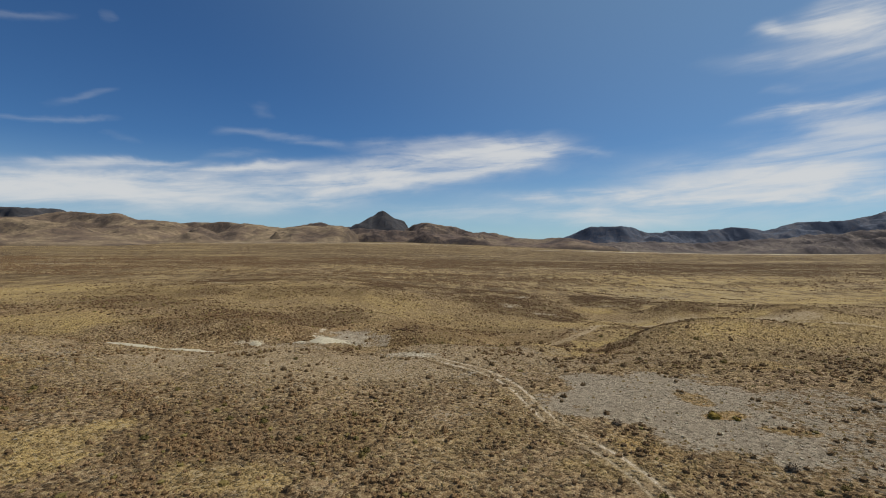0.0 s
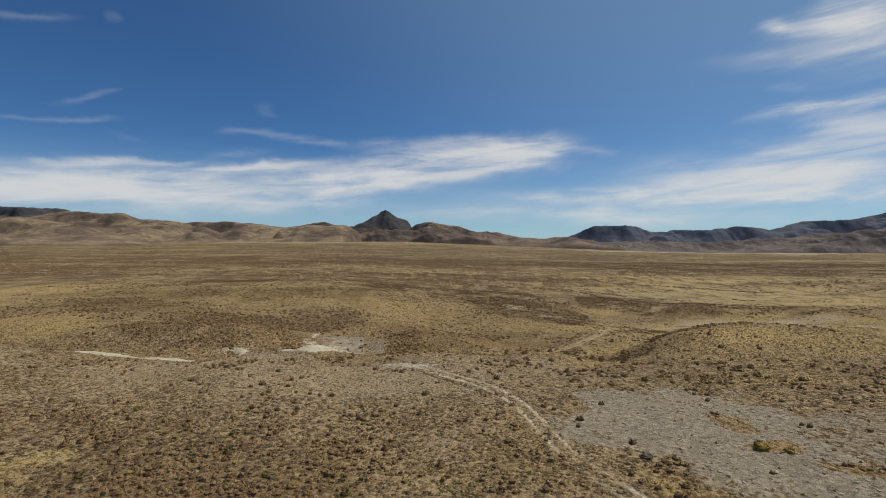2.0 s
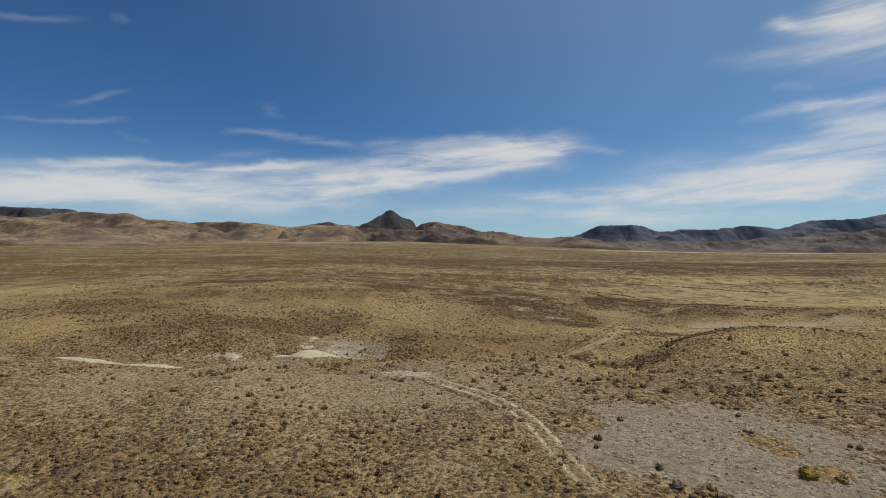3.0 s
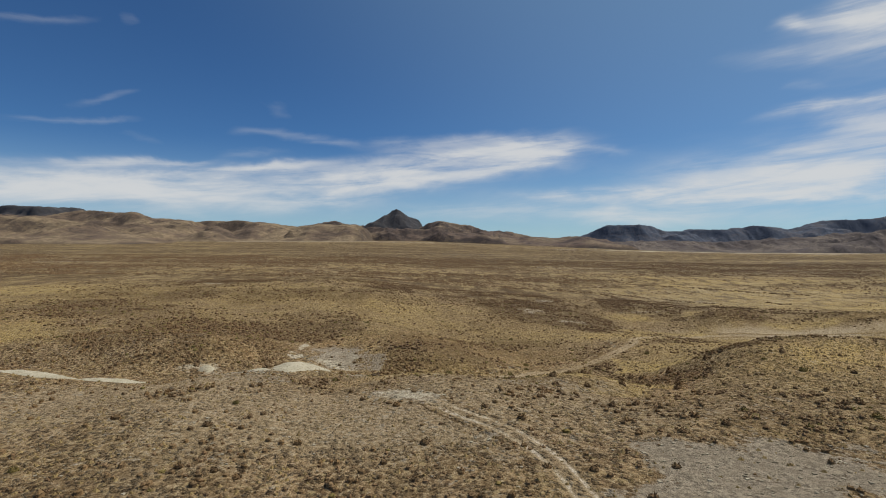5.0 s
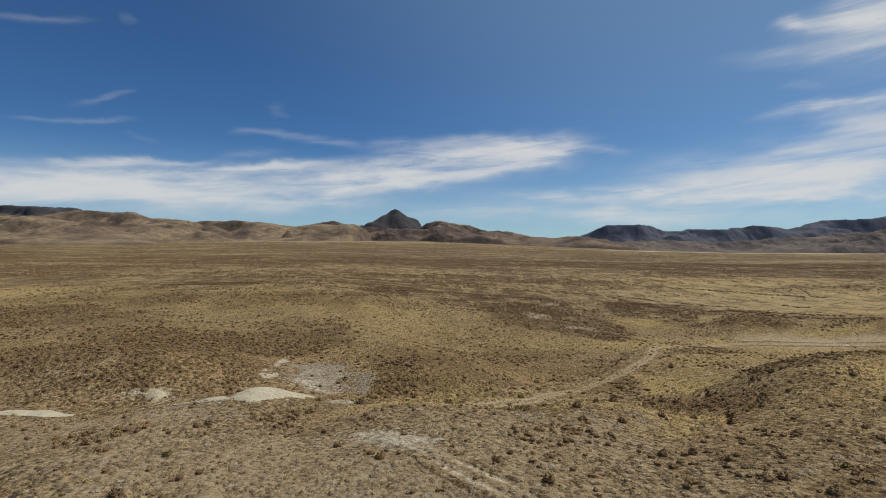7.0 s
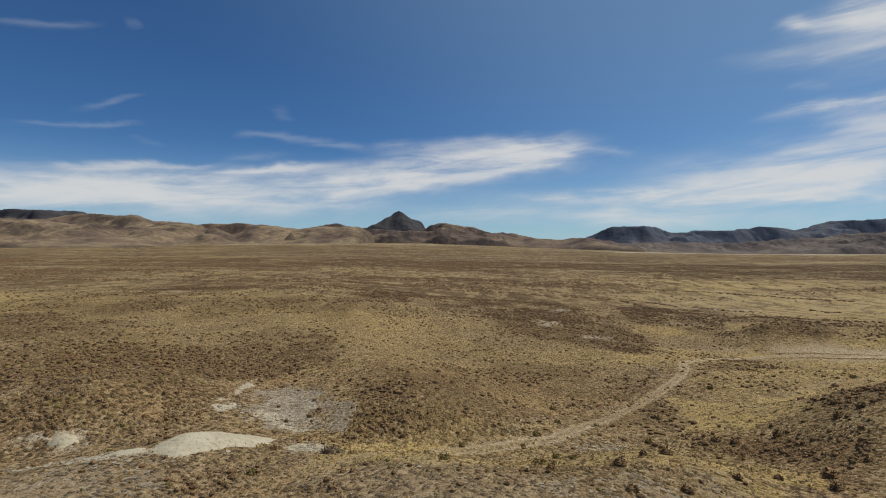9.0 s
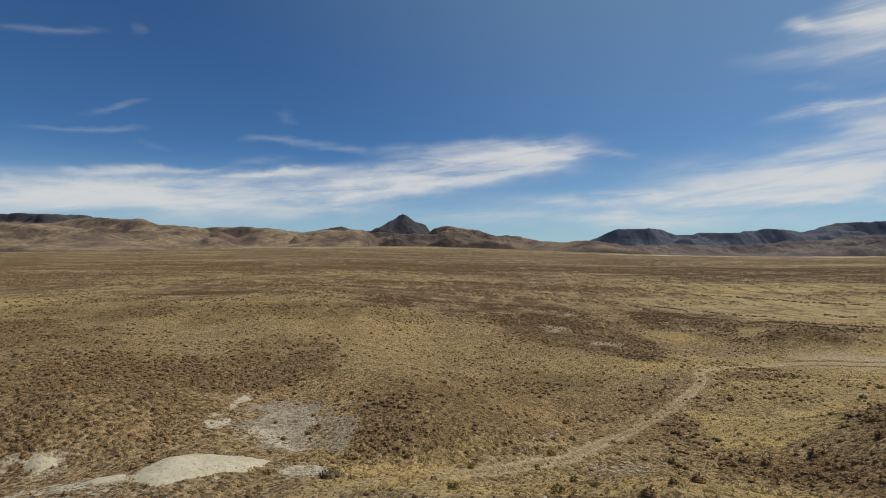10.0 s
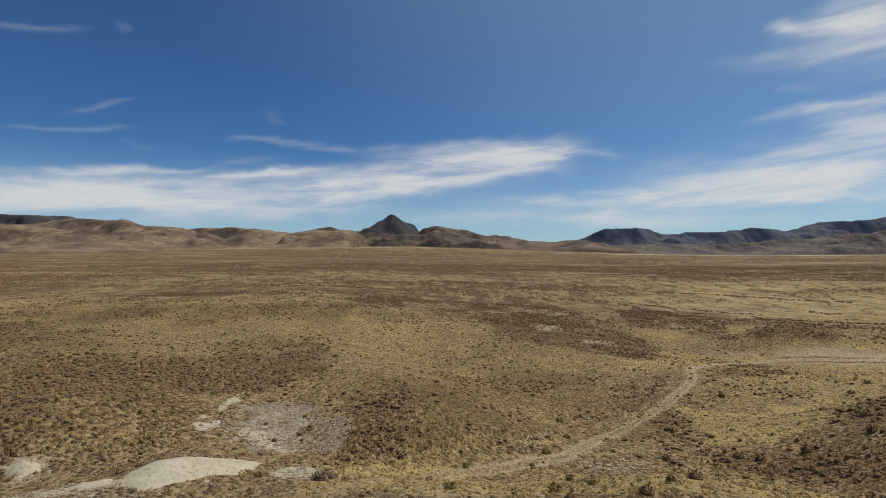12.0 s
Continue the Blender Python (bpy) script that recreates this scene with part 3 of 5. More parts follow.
def ground_material():
    m, t, p = surface("dry_steppe_soil", 0.97)
    where = t.nodes.new("ShaderNodeNewGeometry").outputs["Position"]
    grit = noise_tex(t, where, 6.0, 4, 0.7)
    fine = noise_tex(t, where, 1.7, 6, 0.72)
    mid = noise_tex(t, where, 0.36, 8, 0.7)
    wide = noise_tex(t, where, 0.05, 8, 0.66)
    vast = noise_tex(t, where, 0.012, 8, 0.68)
    crumb = math_node(t, "ADD", math_node(t, "MULTIPLY", grit, 0.4), math_node(t, "MULTIPLY", fine, 0.6))
    col = blend(t, ramp(t, mid, 0.41, 0.59), (0.205, 0.132, 0.066), (0.385, 0.262, 0.139))
    gold = math_node(t, "MULTIPLY", attribute(t, "gold"), ramp(t, mid, 0.4, 0.56, 0.5, 1.1))
    col = blend(t, gold, col, (0.52, 0.368, 0.125))
    col = blend(t, ramp(t, wide, 0.42, 0.6, 0, 0.5), col, (0.265, 0.178, 0.080))
    red = math_node(t, "MULTIPLY", attribute(t, "red"), ramp(t, fine, 0.4, 0.58))
    col = blend(t, red, col, (0.299, 0.135, 0.048))
    place = t.nodes.new("ShaderNodeSeparateXYZ")
    t.links.new(where, place.inputs[0])
    drifting = math_node(t, "MULTIPLY", math_node(t, "SUBTRACT", math_node(t, "ADD", vast, wide), 1.0), ramp(t, place.outputs[1], 130, 260, 1.0, 2.0))
    drifting = math_node(t, "MULTIPLY", drifting, ramp(t, attribute(t, "gold"), 0.3, 0.8, 1.0, 0.25))
    patchy = math_node(t, "ADD", attribute(t, "scrub"), drifting)
    # far off, cover lies in long bands along the drainage lines
    bands = t.nodes.new("ShaderNodeVectorMath")
    bands.operation = "MULTIPLY"
    t.links.new(where, bands.inputs[0])
    bands.inputs[1].default_value = (0.011, 0.030, 0.000)
    drift = noise_tex(t, bands.outputs[0], 1.0, 8, 0.7, 0.4)
    band = math_node(t, "MULTIPLY", math_node(t, "SUBTRACT", drift, 0.5), ramp(t, place.outputs[1], 170, 420, 0.0, 3.6))
    patchy = math_node(t, "ADD", patchy, band)
    scrub = math_node(t, "MULTIPLY", ramp(t, patchy, 0.25, 0.8), ramp(t, mid, 0.42, 0.58, 0.45, 1.05))
    col = blend(t, math_node(t, "MULTIPLY", scrub, ramp(t, place.outputs[1], 105, 200, 0.5, 0.9)), col, (0.125, 0.075, 0.034))
    thin = t.nodes.new("ShaderNodeVectorMath")
    thin.operation = "MULTIPLY"
    t.links.new(where, thin.inputs[0])
    thin.inputs[1].default_value = (0.026, 0.075, 0.000)
    lines = noise_tex(t, thin.outputs[0], 1.0, 6, 0.62, 0.5)
    gate = ramp(t, place.outputs[1], 190, 300, 0.0, 1.0)
    side = ramp(t, place.outputs[0], -60, 160, -0.03, 0.02)
    light = math_node(t, "ADD", lines, side)
    col = blend(t, math_node(t, "MULTIPLY", ramp(t, light, 0.555, 0.59, 0, 0.8), gate), col, (0.46, 0.345, 0.165))
    col = blend(t, math_node(t, "MULTIPLY", ramp(t, lines, 0.435, 0.405, 0, 0.75), gate), col, (0.105, 0.064, 0.028))
    far_bands = t.nodes.new("ShaderNodeVectorMath")
    far_bands.operation = "MULTIPLY"
    t.links.new(where, far_bands.inputs[0])
    far_bands.inputs[1].default_value = (0.0046, 0.0135, 0.000)
    belt = noise_tex(t, far_bands.outputs[0], 1.0, 7, 0.64, 0.4)
    gate = ramp(t, place.outputs[1], 420, 650, 0.0, 1.0)
    col = blend(t, math_node(t, "MULTIPLY", ramp(t, belt, 0.55, 0.59, 0, 0.6), gate), col, (0.43, 0.325, 0.17))
    col = blend(t, math_node(t, "MULTIPLY", ramp(t, belt, 0.52, 0.47, 0, 0.92), gate), col, (0.10, 0.058, 0.028))
    # single clumps of brush and straw, too far off to stand up on their own
    clumps = t.nodes.new("ShaderNodeVectorMath")
    clumps.operation = "MULTIPLY"
    t.links.new(where, clumps.inputs[0])
    clumps.inputs[1].default_value = (0.11, 0.045, 0.000)
    speck = noise_tex(t, clumps.outputs[0], 1.0, 5, 0.72, 0.3)
    gate = ramp(t, place.outputs[1], 170, 340, 0.0, 1.0)
    col = blend(t, math_node(t, "MULTIPLY", ramp(t, speck, 0.54, 0.57, 0, 0.75), gate), col, (0.47, 0.35, 0.17))
    col = blend(t, math_node(t, "MULTIPLY", ramp(t, speck, 0.475, 0.44, 0, 0.85), gate), col, (0.10, 0.06, 0.027))
    # pebbles and litter: light and dark crumbs
    col = blend(t, ramp(t, crumb, 0.48, 0.435, 0, 0.78), col, (0.098, 0.058, 0.026))
    lit = math_node(t, "MULTIPLY", ramp(t, crumb, 0.52, 0.565, 0, 0.85), ramp(t, scrub, 0.1, 0.9, 1.0, 0.25))
    col = blend(t, lit, col, (0.48, 0.365, 0.21))
    # hummocks of grass and litter, knee-high and smaller, over all that is not bare
    lumps = t.nodes.new("ShaderNodeTexVoronoi")
    lumps.inputs["Scale"].default_value, lumps.inputs["Randomness"].default_value = 1.75, 1.0
    t.links.new(where, lumps.inputs["Vector"])
    tint = t.nodes.new("ShaderNodeSeparateColor")
    t.links.new(lumps.outputs["Color"], tint.inputs[0])
    ragged = math_node(t, "ADD", lumps.outputs["Distance"], math_node(t, "MULTIPLY", math_node(t, "SUBTRACT", grit, 0.5), 0.9))
    dome = math_node(t, "MULTIPLY", ramp(t, ragged, 0.62, 0.12), ramp(t, tint.outputs[1], 0.15, 0.6, 0.15, 1.0))
    bare = math_node(t, "MAXIMUM", math_node(t, "MAXIMUM", math_node(t, "MULTIPLY", attribute(t, "gravel"), 0.75), attribute(t, "pale")), attribute(t, "track"))
    dome = math_node(t, "MULTIPLY", dome, ramp(t, bare, 0.15, 0.7, 1.0, 0.06))
    dome = math_node(t, "MULTIPLY", dome, ramp(t, attribute(t, "gold"), 0.45, 0.95, 1.0, 0.4))
    col = blend(t, math_node(t, "MULTIPLY", dome, math_node(t, "MULTIPLY", tint.outputs[0], 0.75)), col, blend(t, attribute(t, "gold"), (0.155, 0.10, 0.048), (0.42, 0.305, 0.12)))
    # low cushions too small to stand up on their own
    spots = t.nodes.new("ShaderNodeTexVoronoi")
    spots.inputs["Scale"].default_value = 0.7
    t.links.new(where, spots.inputs["Vector"])
    pick = t.nodes.new("ShaderNodeSeparateColor")
    t.links.new(spots.outputs["Color"], pick.inputs[0])
    grown = math_node(t, "LESS_THAN", pick.outputs[0], math_node(t, "ADD", math_node(t, "MULTIPLY", patchy, 0.8), 0.1))
    spot = math_node(t, "MULTIPLY", ramp(t, math_node(t, "ADD", spots.outputs["Distance"], math_node(t, "MULTIPLY", crumb, 0.9)), 0.84, 0.66), grown)
    col = blend(t, math_node(t, "MULTIPLY", spot, 0.72), col, (0.096, 0.057, 0.026))
    # pale bunches of dry grass between them
    straw = t.nodes.new("ShaderNodeTexVoronoi")
    straw.inputs["Scale"].default_value = 0.95
    t.links.new(where, straw.inputs["Vector"])
    chosen = t.nodes.new("ShaderNodeSeparateColor")
    t.links.new(straw.outputs["Color"], chosen.inputs[0])
    bunch = math_node(t, "ADD", straw.outputs["Distance"], math_node(t, "MULTIPLY", crumb, 0.9))
    bunch = math_node(t, "MULTIPLY", ramp(t, bunch, 0.86, 0.68), math_node(t, "GREATER_THAN", chosen.outputs[0], 0.62))
    col = blend(t, math_node(t, "MULTIPLY", bunch, ramp(t, bare, 0.1, 0.5, 0.6, 0.0)), col, (0.45, 0.335, 0.165))
    col = blend(t, 1.0, col, (1.0, 0.985, 0.955), "MULTIPLY")
    gravel = ramp(t, math_node(t, "ADD", attribute(t, "gravel"), math_node(t, "MULTIPLY", math_node(t, "SUBTRACT", math_node(t, "ADD", mid, fine), 1.0), 2.2)), 0.3, 0.75)
    stone = blend(t, ramp(t, crumb, 0.42, 0.58), (0.172, 0.136, 0.094), (0.44, 0.356, 0.243))
    stone = blend(t, ramp(t, mid, 0.45, 0.58, 0, 0.6), stone, (0.285, 0.226, 0.150))
    col = blend(t, gravel, col, stone)
    track = math_node(t, "MULTIPLY", attribute(t, "track"), ramp(t, fine, 0.38, 0.55, 0.72, 1.0))
    col = blend(t, track, col, blend(t, ramp(t, crumb, 0.4, 0.6), (0.39, 0.293, 0.168), blend(t, ramp(t, attribute(t, "track"), 0.6, 1.0), (0.49, 0.382, 0.235), (0.70, 0.59, 0.44))))
    pale = ramp(t, math_node(t, "ADD", attribute(t, "pale"), math_node(t, "MULTIPLY", math_node(t, "SUBTRACT", math_node(t, "ADD", mid, fine), 1.0), 1.1)), 0.15, 0.75)
    col = blend(t, pale, col, blend(t, ramp(t, crumb, 0.43, 0.57), (0.45, 0.375, 0.255), (0.58, 0.50, 0.36)))
    t.links.new(col, p.inputs["Base Color"])
    rough = math_node(t, "ADD", math_node(t, "MULTIPLY", crumb, 0.8), math_node(t, "MULTIPLY", spot, 0.12))
    rough = math_node(t, "ADD", rough, math_node(t, "MULTIPLY", mid, 0.5))
    rough = math_node(t, "ADD", rough, math_node(t, "MULTIPLY", dome, 0.95))
    bump(t, p, rough, 1.0, 0.6)
    return m


def rock_material(name, slope, cliff, size, tint):
    """Hillsides: grassed slopes with bands and outcrops of bare rock."""
    m, t, p = surface(name)
    geo = t.nodes.new("ShaderNodeNewGeometry")
    where = geo.outputs["Position"]
    broad, fine = noise_tex(t, where, 0.006 / size, 8, 0.66), noise_tex(t, where, 0.04 / size, 8, 0.72)
    steep = t.nodes.new("ShaderNodeSeparateXYZ")
    t.links.new(geo.outputs["True Normal"], steep.inputs[0])
    bare = math_node(t, "ADD", ramp(t, steep.outputs[2], 0.92, 0.76), ramp(t, broad, 0.545, 0.6, 0, 0.85))
    bare = math_node(t, "MULTIPLY", math_node(t, "MINIMUM", bare, 1.0), ramp(t, fine, 0.42, 0.54, 0.3, 1.0))
    grass = blend(t, ramp(t, fine, 0.42, 0.58), tuple(c * 0.74 for c in slope), tuple(c * 1.22 for c in slope))
    col = blend(t, bare, blend(t, ramp(t, broad, 0.44, 0.56), grass, tint), cliff)
    t.links.new(col, p.inputs["Base Color"])
    bump(t, p, fine, 1.0, 9.0)
    return m


def leaf_material(name, dark, light, warm):
    m, t, p = surface(name, 0.85)
    geo = t.nodes.new("ShaderNodeNewGeometry")
    own = math_node(t, "ADD", math_node(t, "MULTIPLY", attribute(t, "own"), 0.6), math_node(t, "MULTIPLY", geo.outputs["Random Per Island"], 0.4))
    col = blend(t, own, dark, light)
    patchy = noise_tex(t, geo.outputs["Position"], 0.35, 3, 0.6)
    col = blend(t, ramp(t, patchy, 0.4, 0.7, 0, 0.8), col, warm)
    t.links.new(col, p.inputs["Base Color"])
    bump(t, p, noise_tex(t, geo.outputs["Position"], 30, 3), 0.4, 0.03)
    return m


def stone_material():
    m, t, p = surface("weathered_stone", 0.9)
    geo = t.nodes.new("ShaderNodeNewGeometry")
    n = noise_tex(t, geo.outputs["Position"], 6, 5, 0.65)
    col = blend(t, geo.outputs["Random Per Island"], (0.206, 0.168, 0.112), (0.50, 0.43, 0.30))
    t.links.new(blend(t, ramp(t, n, 0.4, 0.7, 0, 0.7), col, (0.247, 0.200, 0.131)), p.inputs["Base Color"])
    bump(t, p, n, 0.6, 0.05)
    return m


SOIL = ground_material()
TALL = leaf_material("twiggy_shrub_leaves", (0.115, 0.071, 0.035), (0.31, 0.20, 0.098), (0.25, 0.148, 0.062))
SHRUB = leaf_material("dry_shrub_leaves", (0.125, 0.077, 0.04), (0.335, 0.215, 0.112), (0.265, 0.152, 0.07))
GREEN = leaf_material("olive_shrub_leaves", (0.105, 0.082, 0.028), (0.29, 0.226, 0.075), (0.24, 0.17, 0.055))
STRAW = leaf_material("straw_grass", (0.17, 0.115, 0.05), (0.40, 0.282, 0.125), (0.31, 0.215, 0.083))
# SHRUB's leaves again, darkened in colour for the shaded sides of distant shrubs
FAR_SHRUB = leaf_material("shade_darkened_shrub_leaves", (0.098, 0.06, 0.031), (0.235, 0.148, 0.074), (0.19, 0.108, 0.047))
YELLOW = leaf_material("yellow_shrub_leaves", (0.2, 0.135, 0.026), (0.44, 0.30, 0.065), (0.34, 0.215, 0.04))
TWIG = leaf_material("grey_twig_bark", (0.13, 0.094, 0.058), (0.29, 0.22, 0.145), (0.20, 0.15, 0.095))
STONE = stone_material()


# ---------------------------------------------------------------- mesh helpers
def mesh_from(name, verts, faces, material, smooth=False):
    """A mesh from arrays: verts (n, 3); faces (m, 3 or 4)."""
    verts, faces = np.asarray(verts, np.float32), np.asarray(faces, np.int32)
    me = bpy.data.meshes.new(name)
    me.vertices.add(len(verts))
    me.vertices.foreach_set("co", verts.ravel())
    me.loops.add(faces.size)
    me.loops.foreach_set("vertex_index", faces.ravel())
    me.polygons.add(len(faces))
    me.polygons.foreach_set("loop_start", np.arange(0, faces.size, faces.shape[1], dtype=np.int32))
    me.polygons.foreach_set("use_smooth", np.full(len(faces), smooth))
    me.update(calc_edges=True)
    me.materials.append(material)
    return me


def sheet(name, x, y, z, material):
    """A grid of places, rows by columns, as a smooth mesh."""
    rows, cols = x.shape
    i = np.arange(rows * cols).reshape(rows, cols)
    faces = np.stack([i[:-1, :-1], i[:-1, 1:], i[1:, 1:], i[1:, :-1]], -1).reshape(-1, 4)
    return mesh_from(name, np.stack([x, y, z], -1).reshape(-1, 3), faces, material, True)


def put_zones(me, x, y, **more):
    cover = zones(x, y)
    cover.update(more)
    for key, value in cover.items():
        me.attributes.new(key, "FLOAT", "POINT").data.foreach_set("value", np.ravel(value).astype(np.float32))


# ---------------------------------------------------------------- ground, track and road
def make_ground():
    def axis(lo, hi, gap, growth):
        """Even steps between lo and hi, growing steps outside as far as the horizon."""
        out = [gap]
        while sum(out) < 9000:
            out.append(out[-1] * growth)
        out = np.cumsum(out)
        return np.concatenate([lo - out[::-1], np.arange(lo, hi + gap / 2, gap), hi + out])

    x, y = np.meshgrid(axis(-62, 62, 0.42, 1.05), axis(38, 146, 0.42, 1.032))
    me = sheet("ground", x, y, height(x, y), SOIL)
    put_zones(me, x, y)
    tagged(new("ground", me), "dry tan steppe with golden grass, brown scrub and gravel", "ground", kind="structure")


def ribbon(name, line, half, profile, label, category):
    """A strip of worn ground along a line; profile(across) gives its wear and how deep it lies."""
    ahead = np.gradient(line, axis=0)
    ahead /= np.hypot(*ahead.T)[:, None]
    across = np.linspace(-half, half, 25)
    x = line[:, 0, None] + ahead[:, 1, None] * across
    y = line[:, 1, None] - ahead[:, 0, None] * across
    worn, deep = profile(across[None, :] + 0.12 * grains(x, y, 7, 2, 91), x, y)
    run = np.minimum(np.arange(len(line)), np.arange(len(line))[::-1])[:, None]
    z = height(x, y) + 0.09 - deep - 0.35 * step(np.abs(across), half * 0.72, half)[None, :] - 0.4 * (1 - step(run, 0, 9))
    me = sheet(name, x, y, z, SOIL)
    put_zones(me, x, y, track=worn * step(run, 0, 14))
    tagged(new(name, me), label, category, kind="structure")


def faint(a, x, y):
    ruts, deep = two_ruts(a, x, y)
    return 0.6 * ruts, 0.6 * deep


def two_ruts(a, x, y):
    ruts = np.exp(-(((np.abs(a) - 0.78) / 0.29) ** 2))
    broken = np.clip(0.75 + 0.5 * grains(x, y, 6, 3, 97), 0.25, 1)
    broken = broken * (1 - 0.6 * step(y, 82, 91))
    return np.clip(0.92 * ruts * broken + (0.24 + 0.34 * step(y, 68, 84)) * np.exp(-((a / 1.3) ** 4)) * broken, 0, 1), 0.07 * ruts


def graded(a, x, y):
    ruts = np.exp(-(((np.abs(a) - 0.78) / 0.32) ** 2))
    bed = np.exp(-((a / 1.3) ** 4))
    broken = np.clip(0.9 + 0.2 * grains(x, y, 9, 3, 99), 0.55, 1)
    return np.clip(((0.46 + 0.22 * step(x, 50, 64)) * bed + 0.4 * ruts) * broken, 0, 1), 0.07 * ruts


make_ground()
ribbon("dirt_track", TRACK, 2.6, two_ruts, "pale two-rut vehicle track worn into the scrub", "dirt track")
ribbon("dirt_road", ROAD, 3.0, graded, "tan graded dirt road bending through the valley", "dirt road")


ribbon("grass_trail", curve_points([(42, 134), (51.6, 144.2), (62.5, 153.8), (74, 160.6), (89, 168.2), (112, 180), (150, 188)], 0.6), 2.4, faint,
       "faint pale wheel trail through golden grass", "trail")


def lip(a, x, y):
    """The eroded edge of the slope above the road: a low, broken lip of bare soil."""
    high = 0.5 * np.clip(0.55 + 0.9 * grains(x, y, 6, 3, 61), 0, 1)
    form = step(a, -1.5, 0.1) * (1 - step(a, 0.1, 0.5))
    return 0.55 * np.exp(-(((a - 0.45) / 0.4) ** 2)) * np.clip(0.7 + grains(x, y, 3, 2, 63), 0, 1), 0.1 - high * form


ribbon("eroded_bank", BANK[::-1], 1.7, lip, "low eroded soil bank above the dirt road", "bank")


def chalk_material():
    m, t, p = surface("pale_spoil", 0.96)
    where = t.nodes.new("ShaderNodeNewGeometry").outputs["Position"]
    crumb, wide = noise_tex(t, where, 3.0, 6, 0.7), noise_tex(t, where, 0.5, 5, 0.6)
    col = blend(t, ramp(t, wide, 0.4, 0.62), (0.435, 0.38, 0.265), (0.52, 0.455, 0.325))
    col = blend(t, ramp(t, crumb, 0.47, 0.38, 0, 0.8), col, (0.27, 0.215, 0.135))
    t.links.new(col, p.inputs["Base Color"])
    bump(t, p, crumb, 0.7, 0.12)
    return m


CHALK = chalk_material()


def spoil_heap(outline, rise, slope, label, seed):
    """A heap of pale fines tipped on the ground, with a crisp, slightly ragged foot."""
    k = np.array(outline, float)
    lo, hi = k.min(0) - 1.2, k.max(0) + 1.2
    x, y = np.meshgrid(np.arange(lo[0], hi[0], 0.22), np.arange(lo[1], hi[1], 0.22))
    d = rim_distance(x.ravel(), y.ravel(), k).reshape(x.shape) + 0.22 * grains(x, y, 2.4, 4, seed)
    up = np.where(d > 0, rise * (1 - np.exp(-np.maximum(d, 0) / slope)), 0.6 * d) + 0.05 * grains(x, y, 1.1, 3, seed + 1) * (d > 0)
    z = height(x, y) + np.maximum(up, -0.5)
    tagged(new("spoil_heap", sheet("spoil_heap", x, y, z, CHALK)), label, "spoil heap", "pale heaps along the bench edge")


spoil_heap([(-29.6, 114.2), (-27.2, 115.8), (-20.6, 117.2), (-20.1, 109.8), (-25.4, 103.6), (-28.2, 104.2), (-28.6, 110)], 0.55, 1.6, "smooth cream-white spoil heap with a long flat top", 201)
spoil_heap([(-66.6, 97.6), (-68.6, 103), (-63.5, 103.6), (-56, 100), (-60, 97)], 0.45, 1.2, "low pale spoil heap in brown scrub", 207)
spoil_heap([(-56, 99.4), (-55, 101.8), (-51, 103.4), (-46.3, 102.6), (-49.5, 100.5)], 0.34, 1.0, "long narrow pale spoil heap on the bench edge", 211)
spoil_heap([(-42.8, 110.0), (-43.0, 112.0), (-41.5, 112.2), (-40.4, 111.2), (-41.0, 109.7)], 0.9, 0.9, "small white cone of spoil in brown scrub", 217)
spoil_heap([(-32.6, 104.2), (-31.6, 105.6), (-29.4, 105.8), (-28.4, 104.6), (-30.4, 103.6)], 0.35, 0.8, "small pale spoil heap beside the large one", 223)


